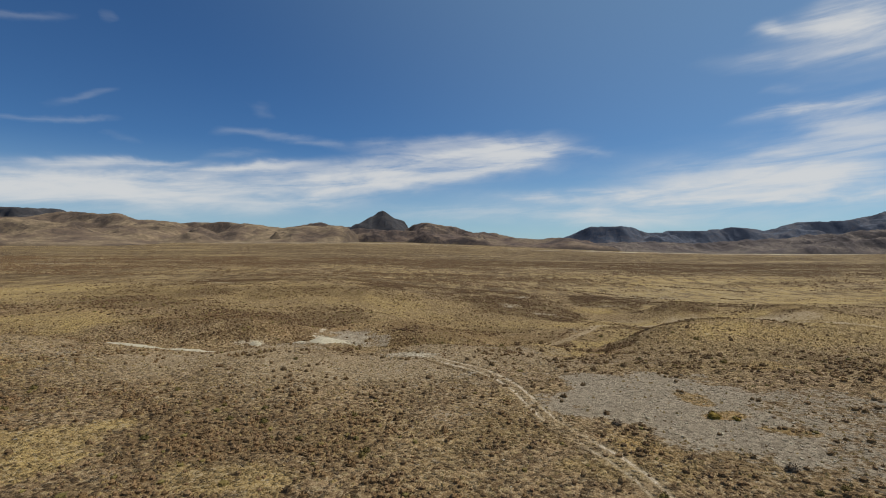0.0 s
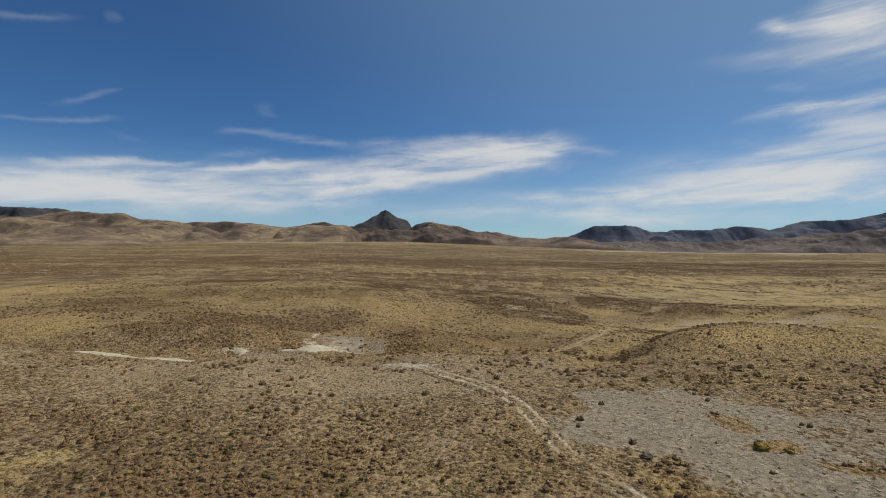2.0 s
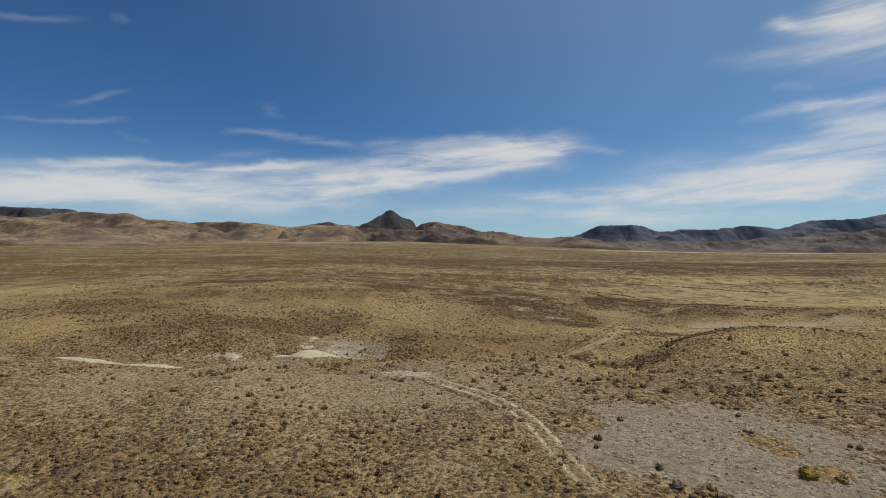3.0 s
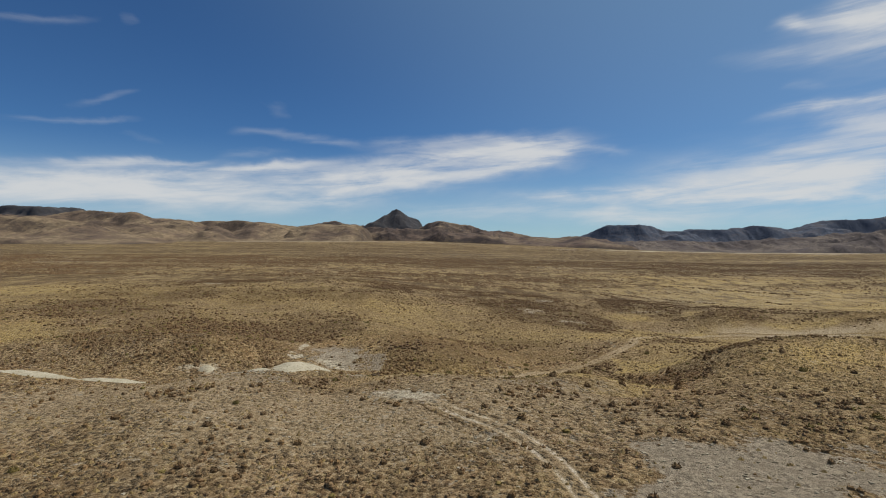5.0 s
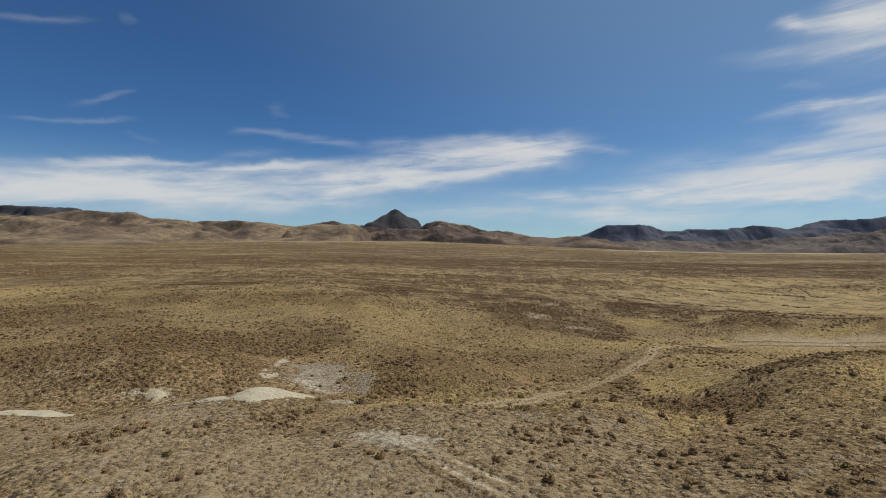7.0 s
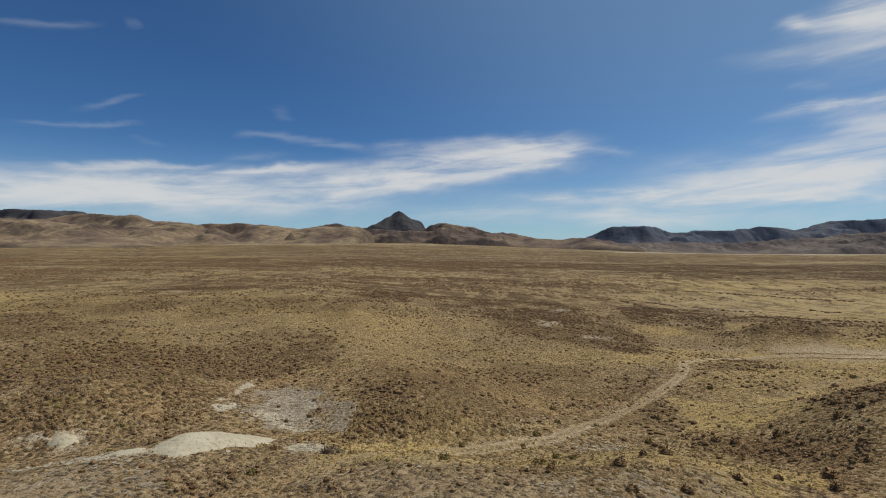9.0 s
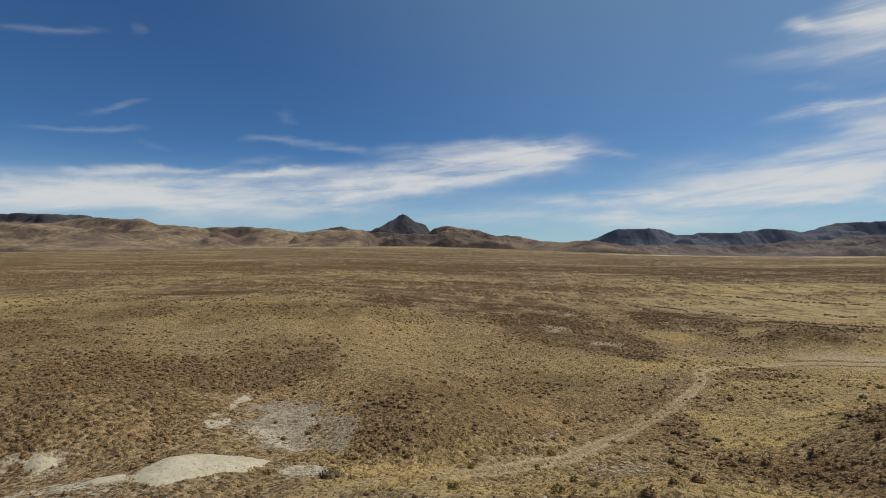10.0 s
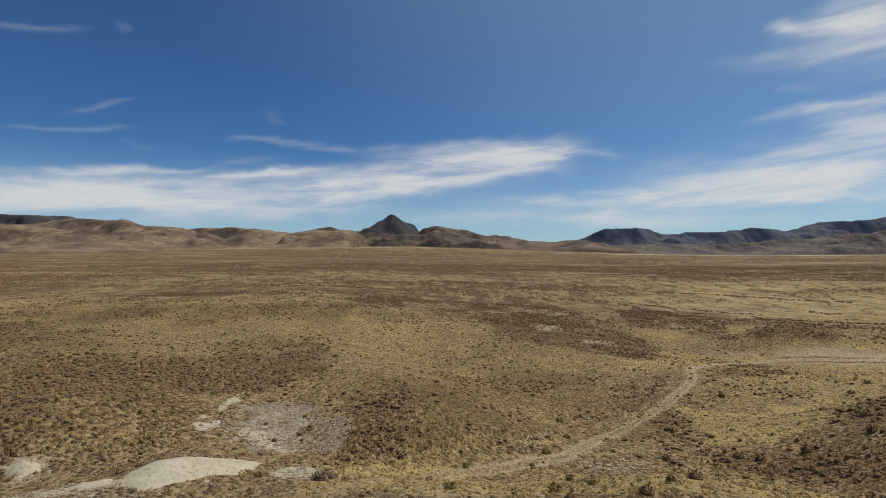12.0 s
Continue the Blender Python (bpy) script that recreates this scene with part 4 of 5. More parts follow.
# ---------------------------------------------------------------- hills on the horizon
def hills(name, x0, x1, y0, y1, ridges, material, label, base, carve, size, cols=230, rows=110, seed=0):
    """One range of hills. Each ridge is a crest (x, y, z of its summits), a half width and a form:
    soft (rounded), cone (straight slopes) or mesa (a cliff over a long foot). Gullies run down across them."""
    x, y = np.meshgrid(np.linspace(x0, x1, cols), np.linspace(y0, y1, rows))
    wx, wy = x + size * 0.16 * grains(x, y, size, 3, seed), y + size * 0.5 * grains(x, y, size * 1.5, 3, seed + 3)
    z, part_up = np.full(x.shape, base - 5.0), np.zeros(x.shape)
    for crest, wide, form in ridges:
        crest = crest if len(crest) > 1 else [crest[0], (crest[0][0] + 1, *crest[0][1:])]
        for (ax, ay, az), (bx, by, bz) in zip(crest, crest[1:]):
            ll = (bx - ax) ** 2 + (by - ay) ** 2
            s = np.clip(((wx - ax) * (bx - ax) + (wy - ay) * (by - ay)) / ll, 0, 1)
            r = np.hypot(wx - ax - s * (bx - ax), wy - ay - s * (by - ay)) / wide
            if form == "soft":
                fall = np.exp(-r**1.5)
            elif form == "cone":
                fall = np.maximum(1 - r, 0) ** 1.1
            else:
                fall = 1 - 0.22 * step(r, 0.3, 0.6) - 0.78 * step(r, 0.35, 2.3)
            here = base - 5 + (az + s * (bz - az) - base + 5) * fall
            part_up = np.where(here > z, fall, part_up)
            z = np.maximum(z, here)
    lift = np.clip((z - base) / 60, 0, 1.2)
    flank = np.clip(3.6 * part_up * (1.06 - part_up), 0, 1)
    spur = 1 - np.abs(grains(x, y * 0.38, size, 1, seed + 5))
    spur = 0.7 * spur**2 + 0.3 * (1 - np.abs(grains(x, y * 0.5, size * 0.42, 2, seed + 6))) ** 2
    z = z + carve * lift * flank * (spur - 0.75) + carve * 0.13 * lift * grains(x, y, size * 0.3, 4, seed + 9, 0.6)
    rim = np.minimum(step(x, x0, x0 + 150) * step(-x, -x1, -x1 + 150), step(y, y0, y0 + 150) * step(-y, -y1, -y1 + 150))
    z = np.where(rim < 1, -80 + (z + 80) * rim, z)
    me = sheet(name, x, y, z, material)
    return tagged(new(name, me), label, "mountain", kind="structure")


TAN_HILL = rock_material("grassed_hillside", (0.268, 0.196, 0.12), (0.10, 0.074, 0.055), 1.0, (0.175, 0.123, 0.084))
DARK_ROCK = rock_material("dark_volcanic_rock", (0.092, 0.084, 0.082), (0.055, 0.054, 0.058), 1.0, (0.078, 0.069, 0.067))
# far range: the blue haze of distance is mixed into these rock colours
HAZE_BLUE_ROCK = rock_material("haze_blue_rock", (0.088, 0.1, 0.128), (0.06, 0.072, 0.1), 1.6, (0.1, 0.097, 0.108))
# foothills: greyed mauve, with some haze painted into slope and rock
FOOT_HILL = rock_material("hazy_mauve_foothill", (0.165, 0.132, 0.108), (0.085, 0.07, 0.066), 1.4, (0.125, 0.1, 0.088))
MAUVE_HILL = rock_material("mauve_brown_hillside", (0.205, 0.15, 0.10), (0.072, 0.055, 0.048), 1.2, (0.145, 0.102, 0.078))


def crest(far, *tops):
    """Summits on a ridge at a distance: slopes across and up, in hundredths, as seen from the start."""
    return [(u / 100 * far, far + 60 * math.sin(u * 0.7), 20 + v / 100 * far) for u, v in tops]


hills("hills_west", -3300, -300, 1400, 3000, [
    (crest(2400, (-125, 5.2), (-105, 5.6), (-89, 5.2), (-82, 5.5), (-76.5, 6.3), (-69, 5.8), (-67, 5.9), (-64.5, 4.7), (-61, 4.6), (-55, 4.2), (-52.5, 3.8)), 270, "soft"),
    (crest(2450, (-52, 3.9), (-50.5, 4.1), (-44, 4.1), (-38, 3.5), (-32, 2.9), (-27, 3.1), (-20, 3.0)), 240, "soft"),
    (crest(1950, (-118, 4.2), (-100, 4.4), (-90, 4.7), (-80, 4.5), (-75, 3.7)), 260, "soft"), (crest(2150, (-62, 3.0), (-57, 1.8)), 150, "soft"), (crest(2200, (-51, 3.3), (-48.5, 2.9)), 110, "soft"),
    (crest(2250, (-40, 2.0), (-36, 1.6)), 140, "soft"), (crest(2200, (-32.8, 2.5)), 75, "cone"), (crest(1800, (-104, 1.6), (-90, 1.2), (-80, 0.4)), 170, "soft"),
    (crest(2300, (-21, 1.9), (-17, 1.2)), 120, "soft")],
    TAN_HILL, "low tan grassy hills with brown gullies along the plain", 8, 24, 190, 340, 190, 5)
hills("mesa_west", -4300, -2200, 2950, 4150, [(crest(3450, (-125, 7.0), (-104, 7.2), (-88, 7.0), (-86, 6.5), (-83, 6.5), (-80, 6.7), (-78, 5.8)), 170, "mesa")],
      DARK_ROCK, "dark flat-topped mesa behind the tan hills", 40, 20, 130, 190, 90, 17)
hills("mountain_peak", -900, -80, 2500, 3200, [(crest(2800, (-13.6, 5.9), (-12.6, 6.3), (-12.0, 6.1)), 310, "cone"), (crest(2800, (-12.2, 5.9), (-6.0, 3.1)), 190, "cone"), (crest(2800, (-14.8, 4.9), (-13.2, 6.0)), 120, "cone")],
      DARK_ROCK, "dark pyramid-shaped volcanic peak", -2, 7, 110, 190, 130, 29)
hills("rocky_hills", -1300, 950, 2250, 3200, [
    (crest(2900, (-33, 2.8), (-28, 3.3), (-24.8, 4.1), (-21.5, 3.4), (-17, 3.1)), 170, "soft"), (crest(2700, (-6.8, 3.1), (-5.3, 3.75), (-2.8, 3.75), (-1, 3.4), (3, 3.2), (6.4, 2.0)), 150, "soft"),
    (crest(2700, (6.4, 1.9), (10, 2.0), (12, 1.4), (14, 1.1), (19, 0.6), (24.5, 1.0)), 200, "soft"), (crest(2550, (-22, 2.4), (-17, 2.9), (-12, 2.5), (-6, 2.3)), 140, "soft"),
    (crest(2450, (-4, 1.5), (3, 1.6), (7, 0.9)), 110, "soft")],
    MAUVE_HILL, "low brown rocky hills under the dark peak", -2, 24, 140, 300, 140, 31)
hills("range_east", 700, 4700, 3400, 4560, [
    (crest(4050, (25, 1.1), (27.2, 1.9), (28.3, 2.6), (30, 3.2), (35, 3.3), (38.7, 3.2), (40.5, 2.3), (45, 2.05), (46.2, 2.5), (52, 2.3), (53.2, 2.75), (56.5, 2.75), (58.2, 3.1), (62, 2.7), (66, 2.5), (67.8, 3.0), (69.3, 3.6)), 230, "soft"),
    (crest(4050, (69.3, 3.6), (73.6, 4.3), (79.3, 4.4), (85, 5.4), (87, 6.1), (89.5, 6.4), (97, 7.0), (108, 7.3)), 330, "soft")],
    HAZE_BLUE_ROCK, "long mesa and rocky range across the plain, tinted haze blue-grey", -45, 24, 230, 480, 130, 43)
hills("foothills_east", 250, 3700, 2450, 3600, [
    (crest(3000, (16, 0.4), (24, 0.1), (33, -0.2), (44, 0.2), (52, 0.0), (60, 0.6), (68, 0.9), (76, 1.7), (84, 2.6), (95, 3.1), (110, 3.2)), 260, "soft"),
    (crest(2750, (70, -0.3), (80, 0.6), (95, 1.2)), 200, "soft")],
    FOOT_HILL, "low mauve-brown foothills under the far range", -44, 40, 170, 330, 100, 51)


# ---------------------------------------------------------------- plants and stones
def leaf_clump(count, leaf, seed, flat=0.75, spiky=0.0):
    """Small triangles over a dome of radius 1: verts (3 * count, 3)."""
    r = np.random.RandomState(seed)
    th = r.rand(count) * 2 * np.pi
    up = r.rand(count) ** 0.8
    out = np.stack([np.cos(th) * np.sqrt(1 - up**2 * 0.9), np.sin(th) * np.sqrt(1 - up**2 * 0.9), up * flat], -1)
    mid = out * (0.55 + 0.45 * r.rand(count))[:, None] * (0.8 + 0.25 * np.sin(3 * th + seed) + 0.1 * np.sin(7 * th))[:, None]
    side = np.cross(out, r.randn(count, 3))
    side /= np.linalg.norm(side, axis=1)[:, None] + 1e-6
    tip = out / (np.linalg.norm(out, axis=1)[:, None] + 1e-6) + 0.5 * r.randn(count, 3) * (1 - spiky) + np.array([0, 0, 0.12 + spiky])
    size = leaf * (0.6 + 0.8 * r.rand(count))[:, None]
    tri = np.stack([mid - side * size * 0.55, mid + side * size * 0.55, mid + tip * size * (1 + spiky)], 1).reshape(-1, 3)
    tri[:, 2] = np.maximum(tri[:, 2], -0.05)
    return tri


def cushion(sides, rings, seed, flat=0.8):
    """A lumpy closed dome of radius 1 as loose triangles' corners."""
    r = np.random.RandomState(seed)
    rows = []
    for k in range(rings):
        a = k / rings * 1.25
        th = np.arange(sides) * 2 * np.pi / sides + 0.4 * k + r.randn(sides) * 0.12
        rad = math.cos(a) * (0.78 + 0.3 * r.rand(sides))
        rows.append(np.stack([rad * np.cos(th), rad * np.sin(th), flat * math.sin(a) * (0.85 + 0.35 * r.rand(sides)) - (0.06 if k == 0 else 0)], -1))
    top = np.array([0.25 * r.randn(), 0.25 * r.randn(), flat * (0.9 + 0.2 * r.rand())])
    tris = []
    for lower, upper in zip(rows, rows[1:]):
        for i in range(sides):
            j = (i + 1) % sides
            tris += [lower[i], lower[j], upper[j], lower[i], upper[j], upper[i]]
    for i in range(sides):
        tris += [rows[-1][i], rows[-1][(i + 1) % sides], top]
    return np.array(tris)


def blades(count, seed):
    """A tuft of leaning blades, height 1."""
    r = np.random.RandomState(seed)
    th, lean = r.rand(count) * 2 * np.pi, 0.25 + 0.65 * r.rand(count)
    root = np.stack([np.cos(th), np.sin(th), 0 * th], -1) * 0.22 * r.rand(count)[:, None]
    side = np.stack([-np.sin(th), np.cos(th), 0 * th], -1) * 0.085
    tip = root + np.stack([np.cos(th) * lean, np.sin(th) * lean, 0.6 + 0.5 * r.rand(count)], -1)
    return np.stack([root - side, root + side, tip], 1).reshape(-1, 3)


def scatter(name, label, category, shapes, x, y, wide, tall, material, seed):
    """Many plants as one object of small pieces."""
    r = np.random.RandomState(seed)
    n = len(x)
    z, turn, which = height(x, y), r.rand(n) * 2 * np.pi, r.randint(0, len(shapes), n)
    chunks = []
    for k, s in enumerate(shapes):
        i = np.flatnonzero(which == k)
        c, sn = np.cos(turn[i])[:, None], np.sin(turn[i])[:, None]
        stretch = (0.8 + 0.4 * r.rand(len(i)))[:, None]
        vx = (s[None, :, 0] * c - s[None, :, 1] * sn) * wide[i, None] * stretch + x[i, None]
        vy = (s[None, :, 0] * sn + s[None, :, 1] * c) * wide[i, None] / stretch + y[i, None]
        vz = s[None, :, 2] * tall[i, None] + z[i, None] - 0.02
        chunks.append(np.stack([vx, vy, vz], -1).reshape(-1, 3))
    v = np.concatenate(chunks)
    me = mesh_from(name, v, np.arange(len(v)).reshape(-1, 3), material)
    own = np.concatenate([np.repeat(r.rand(int((which == k).sum())), len(s)) for k, s in enumerate(shapes)])
    me.attributes.new("own", "FLOAT", "POINT").data.foreach_set("value", own.astype(np.float32))
    return tagged(new(name, me), label, category, kind="stuff")


def sow(x0, x1, y0, y1, density, seed):
    """Places strewn over a field, thicker where density(zones, x, y) is higher (at most 1 to a square metre cell times 1.6)."""
    r = np.random.RandomState(seed)
    n = int((x1 - x0) * (y1 - y0) * density[0])
    x, y = x0 + (x1 - x0) * r.rand(n), y0 + (y1 - y0) * r.rand(n)
    keep = np.abs(x) < 1.08 * np.maximum(y, 0) + 25
    x, y = x[keep], y[keep]
    keep = r.rand(len(x)) < density[1](zones(x, y), x, y)
    return x[keep], y[keep], r


def shrubby(c, x, y):
    return np.clip(0.06 + 1.05 * c["scrub"] ** 1.6, 0, 1) * (1 - 0.93 * c["pale"]) * (1 - 0.8 * c["gravel"]) * (1 - 0.97 * c["track"]) * (1 - 0.75 * c["gold"])


def lined(c, x, y):
    """Shrubs of the plain gather in thin lines along the drainage."""
    return shrubby(c, x, y) * (0.3 + 1.5 * step(grains(x * 0.3, y, 16, 3, 83), 0.0, 0.35))


def clumped(c, x, y):
    """Shrubs of the valley stand in loose clumps."""
    return shrubby(c, x, y) * np.clip(0.75 + 1.1 * grains(x * 0.7, y, 9, 3, 87), 0.15, 1.8)


def bunched(c, x, y):
    """Shrubs of the bench crowd together in places and leave bare gaps in others."""
    return shrubby(c, x, y) * np.clip(0.8 + 1.3 * grains(x, y, 5, 3, 89), 0.12, 1.9)


def grassy(c, x, y):
    return np.clip(0.3 + 0.7 * c["gold"], 0, 1) * (1 - 0.97 * c["pale"]) * (1 - 0.75 * c["gravel"]) * (1 - 0.95 * c["track"])


NEAR_LEAF = [np.vstack([cushion(6, 2, s) * (0.85, 0.85, 0.9), leaf_clump(14, 0.3, s)]) for s in range(8)]
FULL_LEAF = [np.vstack([cushion(7, 2, s + 90) * (0.8, 0.8, 0.85), leaf_clump(44, 0.17, s + 90)]) for s in range(8)]
MID_LEAF = [cushion(5, 2, s + 20, 0.9) for s in range(8)]
FAR_LEAF = [cushion(5, 1, s + 40) for s in range(4)]
TUFT = [np.vstack([cushion(5, 1, s + 50, 0.7), blades(6, s)]) for s in range(6)]

x, y, r = sow(-125, 125, 30, 128, (2.6, bunched), 1)
size = 0.15 + 0.36 * r.rand(len(x)) ** 2.3
big = size > 0.34
scatter("shrubs_near", "low brown cushion shrubs strewn over the bench", "shrubs", NEAR_LEAF, x[~big], y[~big], size[~big], size[~big] * (1.0 + 0.5 * r.rand(int((~big).sum()))), SHRUB, 2)
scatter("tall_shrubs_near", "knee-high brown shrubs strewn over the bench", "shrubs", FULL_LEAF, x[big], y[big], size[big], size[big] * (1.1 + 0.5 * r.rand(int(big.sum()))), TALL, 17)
x, y, r = sow(-125, 125, 30, 128, (2.0, grassy), 3)
size = 0.13 + 0.2 * r.rand(len(x)) ** 1.5
scatter("grass_tufts_near", "straw-coloured bunch grass over the bench", "grass", TUFT, x, y, size, size * 1.1, STRAW, 4)
x, y, r = sow(-200, 250, 128, 300, (1.5, clumped), 5)
size = 0.17 + 0.38 * r.rand(len(x)) ** 2.4
scatter("shrubs_valley", "low brown shrubs covering the valley slopes", "shrubs", MID_LEAF, x, y, size, size * (0.75 + 0.4 * r.rand(len(x))), FAR_SHRUB, 6)
x, y, r = sow(-160, 200, 128, 240, (1.0, grassy), 15)
size = 0.16 + 0.2 * r.rand(len(x)) ** 1.5
scatter("grass_tufts_valley", "straw-coloured bunch grass in the valley", "grass", FAR_LEAF, x, y, size, size * 0.9, STRAW, 16)
x, y, r = sow(-700, 800, 330, 800, (0.22, lined), 7)
size = 0.45 + 1.0 * r.rand(len(x)) ** 2.2
scatter("shrubs_plain", "scattered shrubs over the plain, in shade-darkened brown", "shrubs", FAR_LEAF, x, y, size, size * 0.8, FAR_SHRUB, 8)
# rows of shrubs along the dry stream lines of the plain
rows = [curve_points(k, 1.7) for k in (
    [(122, 320), (131, 307), (139, 295)], [(128, 275), (137, 267), (148, 261), (157, 255), (163, 255)], [(177, 314), (177, 297)], [(169, 385), (191, 373), (213, 359), (226, 347)],
    [(93, 338), (106, 329), (111, 314)], [(127, 402), (158, 393), (178, 381)], [(40, 237), (52, 234), (65, 232)], [(65, 340), (87, 329), (91, 300), (103, 282)])]
r = np.random.RandomState(91)
row = np.vstack([np.repeat(k, 2, 0) for k in rows])
row = row + r.randn(len(row), 2) * (1.5, 1.1)
size = 0.35 + 0.6 * r.rand(len(row)) ** 1.8
scatter("shrub_rows", "shade-darkened shrubs in rows along dry stream lines", "shrubs", MID_LEAF, row[:, 0], row[:, 1], size, size * 0.9, FAR_SHRUB, 92)
x, y, r = sow(-150, 200, 24, 260, (0.06, shrubby), 9)
size = 0.25 + 0.35 * r.rand(len(x)) ** 1.5
scatter("olive_shrubs", "olive-green shrubs among the brown ones", "shrubs", NEAR_LEAF, x, y, size, size * 0.9, GREEN, 10)


# ---------------------------------------------------------------- single bushes and stones
def part(name, verts, faces, material, parent, label="", smooth=False):
    ob = new(name, mesh_from(name, verts, faces, material, smooth))
    ob.parent = parent
    return tagged(ob, label)


def stem(lean, turn, high, thick):
    """A tapered, slightly bent stem with six sides."""
    ring = np.arange(6) * np.pi / 3
    v = []
    for k, s in enumerate((0.0, 0.35, 0.7, 1.0)):
        off = lean * s**1.4
        rad = thick * (1 - 0.75 * s)
        v.append(np.stack([off * math.cos(turn) + rad * np.cos(ring), off * math.sin(turn) + rad * np.sin(ring), np.full(6, high * s - 0.04)], -1))
    faces = [(6 * k + i, 6 * k + (i + 1) % 6, 6 * k + 6 + (i + 1) % 6, 6 * k + 6 + i) for k in range(3) for i in range(6)]
    return np.concatenate(v), faces


def bush(seed, leaves, material, label, spiky, leaf=0.2):
    """A bush one metre across on four stems, at the origin."""
    r = np.random.RandomState(seed)
    base = tagged(new("shrub"), label, "shrub", "single shrubs on the steppe")
    v = leaf_clump(leaves, leaf, seed, 0.85, spiky) * (0.5, 0.5, 0.6)
    inner = leaf_clump(leaves // 2, leaf * 1.2, seed + 1, 0.7, spiky) * (0.32, 0.32, 0.5)
    v = np.vstack([v, inner, cushion(9, 3, seed + 2) * (0.45, 0.45, 0.47)])
    part("foliage", v, np.arange(len(v)).reshape(-1, 3), material, base)
    for k in range(4):
        part("stem", *stem(0.18 + 0.2 * r.rand(), k * 1.57 + r.rand(), 0.2 + 0.14 * r.rand(), 0.022), TWIG, base, "grey woody stem")
    return base


def stand(x, y, wide, tall, turn):
    z = float(height(np.array([x]), np.array([y]))[0])
    return Matrix.Translation((x, y, z - 0.01)) @ Matrix.Rotation(turn, 4, "Z") @ Matrix.Diagonal((wide, wide, tall, 1))


BROWN_BUSH = [(20.1, 70.9, 0.9), (-2.2, 76.6, 1.1), (-6.2, 86.5, 1.1), (-25.5, 79.1, 1.2), (-23.4, 70, 0.9), (19.5, 58.7, 0.9), (8.2, 82.2, 1.2), (16, 65.4, 1.1),
              (27.3, 82.7, 1.2), (12.9, 70.3, 1.0), (-5.5, 59.4, 1.1), (-30.6, 56.4, 1.3), (-36.6, 57, 1.2), (-18, 63.1, 1.0), (4.3, 85.6, 1.0), (29.3, 80.1, 1.1), (24, 78.4, 1.0), (-15, 76.6, 1.0)]
BROWN_BUSH += [(15.9, 104.5, 1.5), (21.5, 108, 1.4), (19, 107.2, 1.0), (36, 106.3, 1.7), (34.5, 103.4, 1.5), (31.1, 106.2, 1.0), (15.2, 99.4, 1.3), (20.1, 100.5, 1.2), (26.3, 104.3, 1.0),
               (49.5, 120, 1.4), (46.8, 120, 1.4), (41.2, 122.3, 1.6), (36.5, 123.2, 1.5), (34.9, 125, 1.5), (32.4, 139.6, 1.2), (32.8, 138.4, 1.3), (75, 159, 1.5), (51.2, 126.3, 1.4)]
OLIVE_BUSH = [(33.7, 84.6, 1.0), (47, 82.8, 1.3), (52.8, 103.0, 1.5), (9.1, 108, 1.5), (-0.3, 104.8, 1.2), (12.6, 117.6, 1.1), (11.4, 125.5, 1.2), (15.6, 132.5, 1.2), (17.3, 145.5, 1.4), (50.6, 158.4, 1.5), (26.6, 126.2, 1.2),
              (1.4, 121.2, 1.0), (87, 170, 1.8), (-23.4, 161, 1.4), (17.8, 182.7, 1.4), (-36.5, 138.6, 1.2), (9.3, 122.4, 0.8)]
r = np.random.RandomState(77)
for bx, by in zip(*sow(-62, 62, 38, 112, (0.045, shrubby), 78)[:2]):
    (BROWN_BUSH if r.rand() < 0.72 else OLIVE_BUSH).append((float(bx), float(by), float(0.75 + 0.45 * r.rand())))
GREY_BUSH = [(19.6, 55.5, 1.3), (-13, 112, 1.9), (-12.2, 113.4, 1.3), (31.2, 44.1, 1.3)]
YELLOW_BUSH = [(31.2, 56.8, 1.6), (33.3, 55.7, 0.8)]
rr = random.Random(5)
for spots, seed, leaves, material, label, spiky, leaf in (
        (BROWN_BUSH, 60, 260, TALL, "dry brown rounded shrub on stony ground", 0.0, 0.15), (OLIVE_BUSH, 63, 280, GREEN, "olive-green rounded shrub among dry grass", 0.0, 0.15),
        (GREY_BUSH, 66, 420, TWIG, "bare grey-brown twiggy shrub beside pale soil", 0.06, 0.11), (YELLOW_BUSH, 69, 340, YELLOW, "yellow-green cushion shrub on grey gravel", 0.0, 0.12)):
    first = None
    for bx, by, wide in spots:
        m = stand(bx, by, wide, wide * rr.uniform(0.8, 1.05), rr.uniform(0, 6.28))
        if first is None:
            first = bush(seed, leaves, material, label, spiky, leaf)
            proto = first
            first.matrix_basis = m
        else:
            proto.scale, keep = (1, 1, 1), proto.matrix_basis.copy()
            copy_thing(proto, m)
            proto.matrix_basis = keep


def boulder(seed, squash=0.6):
    """An angular stone of radius 1, cut by a few flat faces."""
    bm = bmesh.new()
    bmesh.ops.create_icosphere(bm, subdivisions=2, radius=1.0)
    r = random.Random(seed)
    for _ in range(7):
        n = Vector((r.gauss(0, 1), r.gauss(0, 1), r.gauss(0, 1))).normalized()
        cut = r.uniform(0.55, 0.85)
        for v in bm.verts:
            d = v.co.dot(n) - cut
            if d > 0:
                v.co -= n * d
    for v in bm.verts:
        v.co.z = v.co.z * squash + 0.25
    v = np.array([p.co for p in bm.verts])
    bm.verts.index_update()
    f = np.array([[p.index for p in q.verts] for q in bm.faces])
    bm.free()
    return v, f


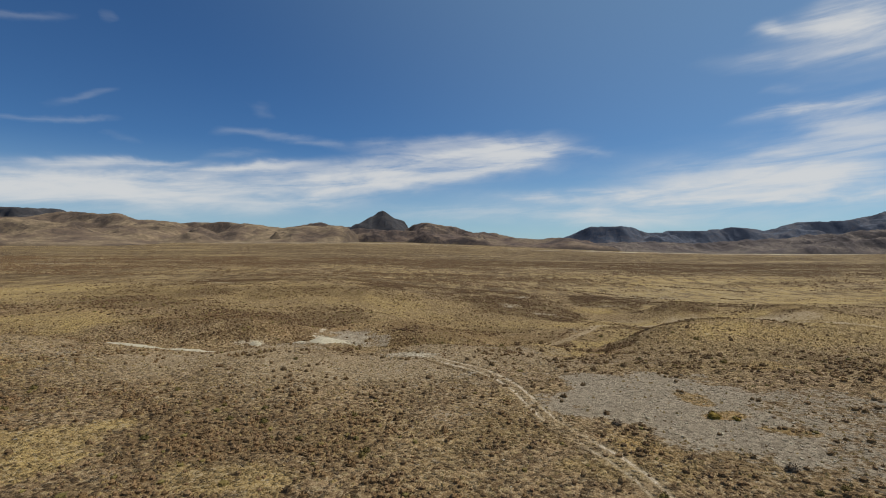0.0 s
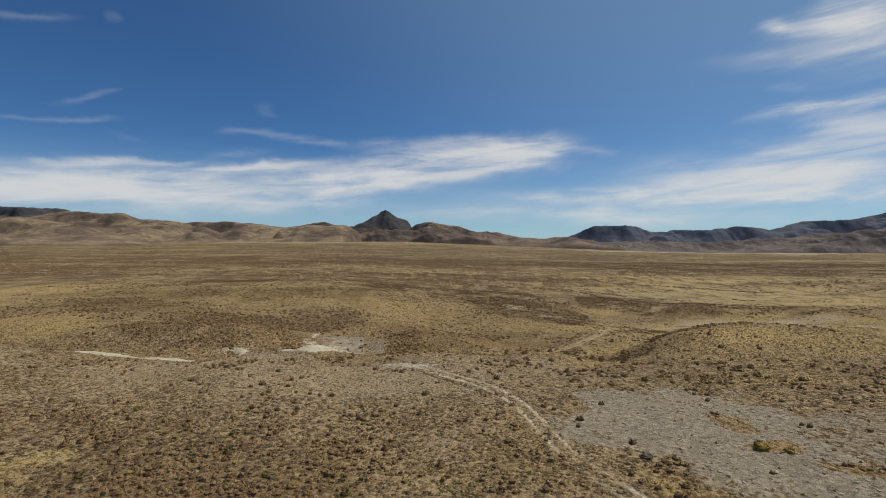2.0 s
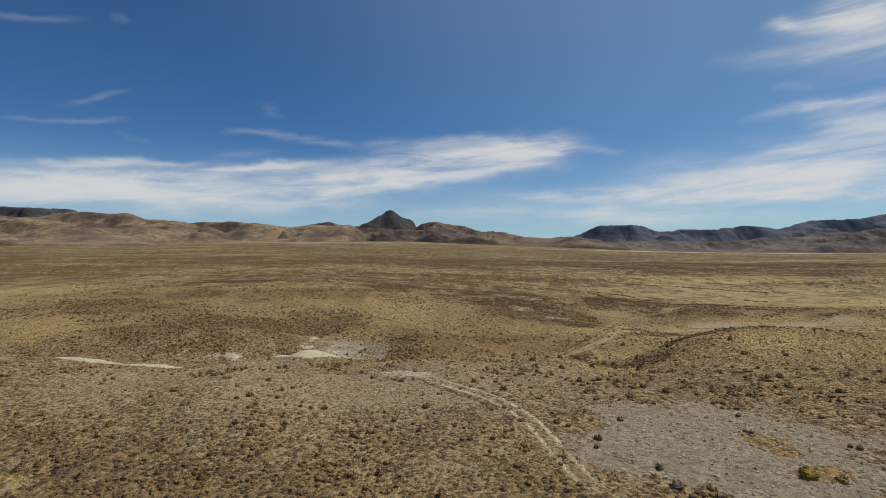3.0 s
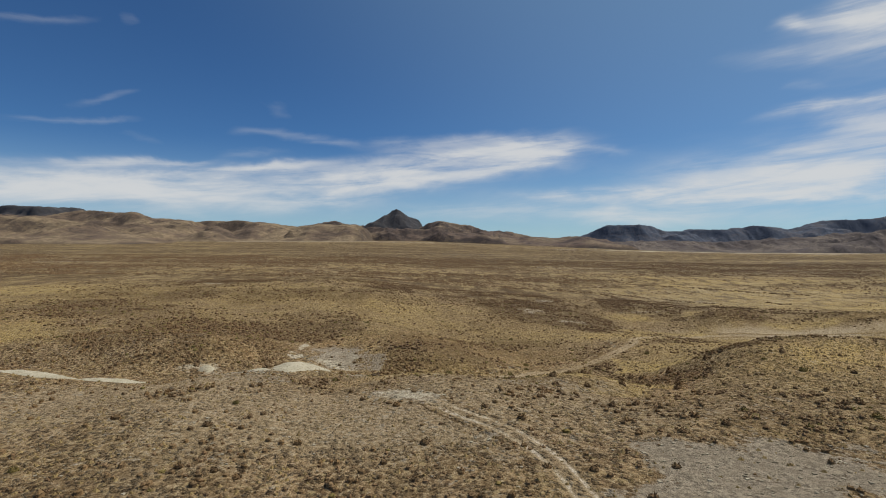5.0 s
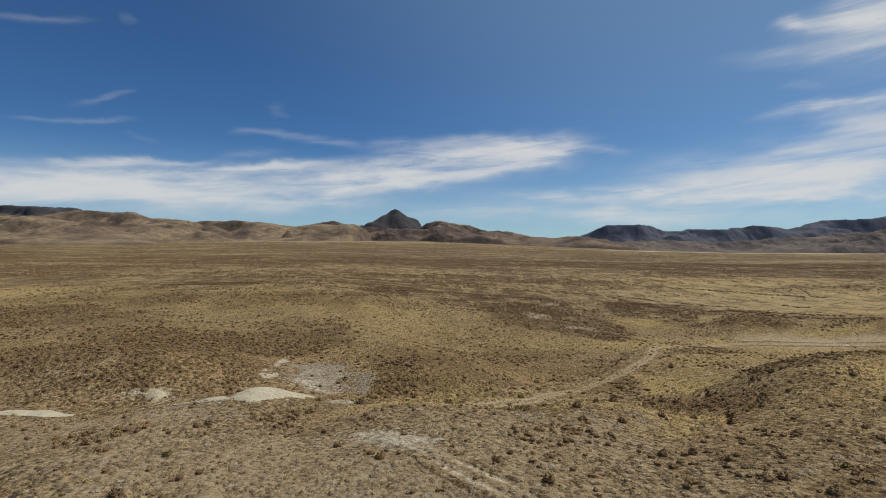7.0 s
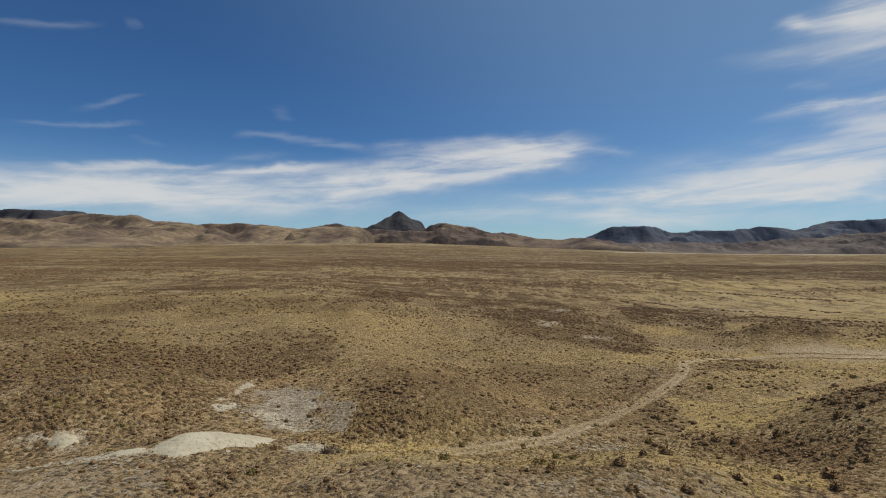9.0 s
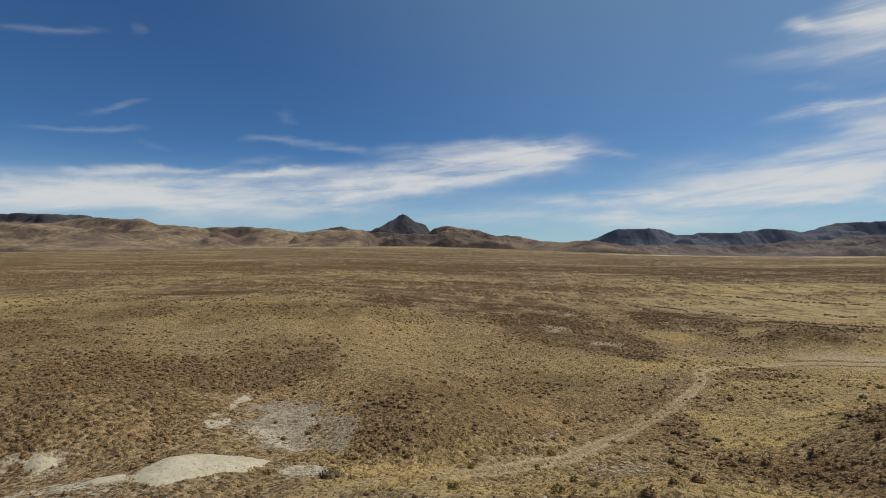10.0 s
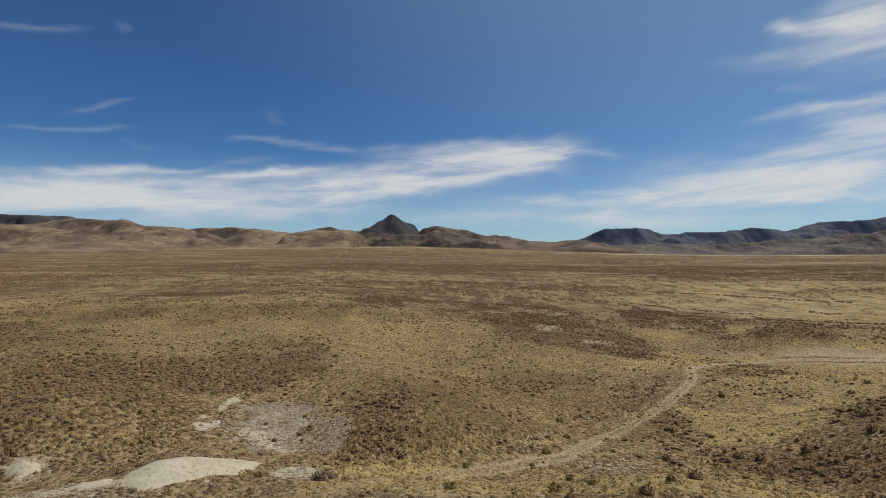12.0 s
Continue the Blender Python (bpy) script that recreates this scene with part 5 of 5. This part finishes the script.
for k, (bx, by, wide) in enumerate(((23.8, 57.4, 0.26), (27.5, 57.7, 0.16), (25.3, 51.9, 0.22), (29.5, 52.2, 0.34), (32.4, 61.3, 0.16), (28.6, 66.0, 0.16))):
    ob = tagged(new("rock", mesh_from("rock", *boulder(80 + k), STONE)), "pale angular stone lying on grey gravel", "rock", "loose rocks on the gravel")
    ob.matrix_basis = stand(bx, by, wide, wide, k * 1.3)


def strew(name, label, x, y, size, seed):
    """Many small angular stones as one object."""
    r = np.random.RandomState(seed)
    box = np.array([(i, j, k) for k in (-0.6, 0.7) for j in (-1, 1) for i in (-1, 1)], float)
    quads = np.array([(0, 1, 3, 2), (4, 6, 7, 5), (0, 4, 5, 1), (1, 5, 7, 3), (3, 7, 6, 2), (2, 6, 4, 0)])
    v = box[None] * (0.6 + 0.4 * r.rand(len(x), 8, 3))
    t = r.rand(len(x)) * 6.28
    c, sn = np.cos(t)[:, None], np.sin(t)[:, None]
    vx, vy = v[..., 0] * c - v[..., 1] * sn, v[..., 0] * sn + v[..., 1] * c
    v = np.stack([vx * size[:, None] + x[:, None], vy * size[:, None] + y[:, None], v[..., 2] * size[:, None] * 0.6 + height(x, y)[:, None] + 0.01], -1)
    faces = (np.arange(len(x))[:, None, None] * 8 + quads[None]).reshape(-1, 4)
    tagged(new(name, mesh_from(name, v.reshape(-1, 3), faces, STONE)), label, "stones", kind="stuff")


def stony(c, x, y):
    return np.clip(0.02 + 0.6 * c["gravel"] ** 1.3 * (y < 100) + 0.04 * c["pale"], 0, 1)


x, y, r = sow(-90, 90, 24, 140, (2.2, stony), 11)
strew("stones_gravel", "small grey stones over the gravel", x, y, 0.045 + 0.14 * r.rand(len(x)) ** 3, 12)
r = np.random.RandomState(13)
bank = BANK[r.randint(0, len(BANK), 420)] + r.randn(420, 2) * 0.45 * (0.4 + r.rand(420, 1))
strew("stones_roadside", "pale stones along the eroded bank beside the road", bank[:, 0], bank[:, 1], 0.07 + 0.17 * r.rand(420) ** 2, 14)
lump = np.concatenate([(-16.4, 115) + r.randn(170, 2) * (1.3, 1.6), (-24, 124.6) + r.randn(90, 2) * (2.2, 1.0), (-30.6, 126.4) + r.randn(50, 2) * (1.2, 1.2), (-33, 103) + r.randn(160, 2) * (3.5, 1.3), (-6, 92) + r.randn(160, 2) * (2.6, 1.4), (20, 122.5) + r.randn(60, 2) * (2.4, 1.6)])
strew("pale_blocks", "broken pale stones on the whitish crusts", lump[:, 0], lump[:, 1], 0.07 + 0.22 * r.rand(len(lump)) ** 2.5, 16)
# shrubs along the foot of the eroded bank beside the road
spot = BANK[r.randint(0, len(BANK), 150)] + (-0.5, 0.4) + r.randn(150, 2) * 0.6
bx, by = spot.T
size = 0.22 + 0.3 * r.rand(150) ** 1.6
scatter("shrubs_roadside", "dark brown shrubs along the eroded bank beside the road", "shrubs", NEAR_LEAF, bx, by, size, size * 0.8, SHRUB, 19)
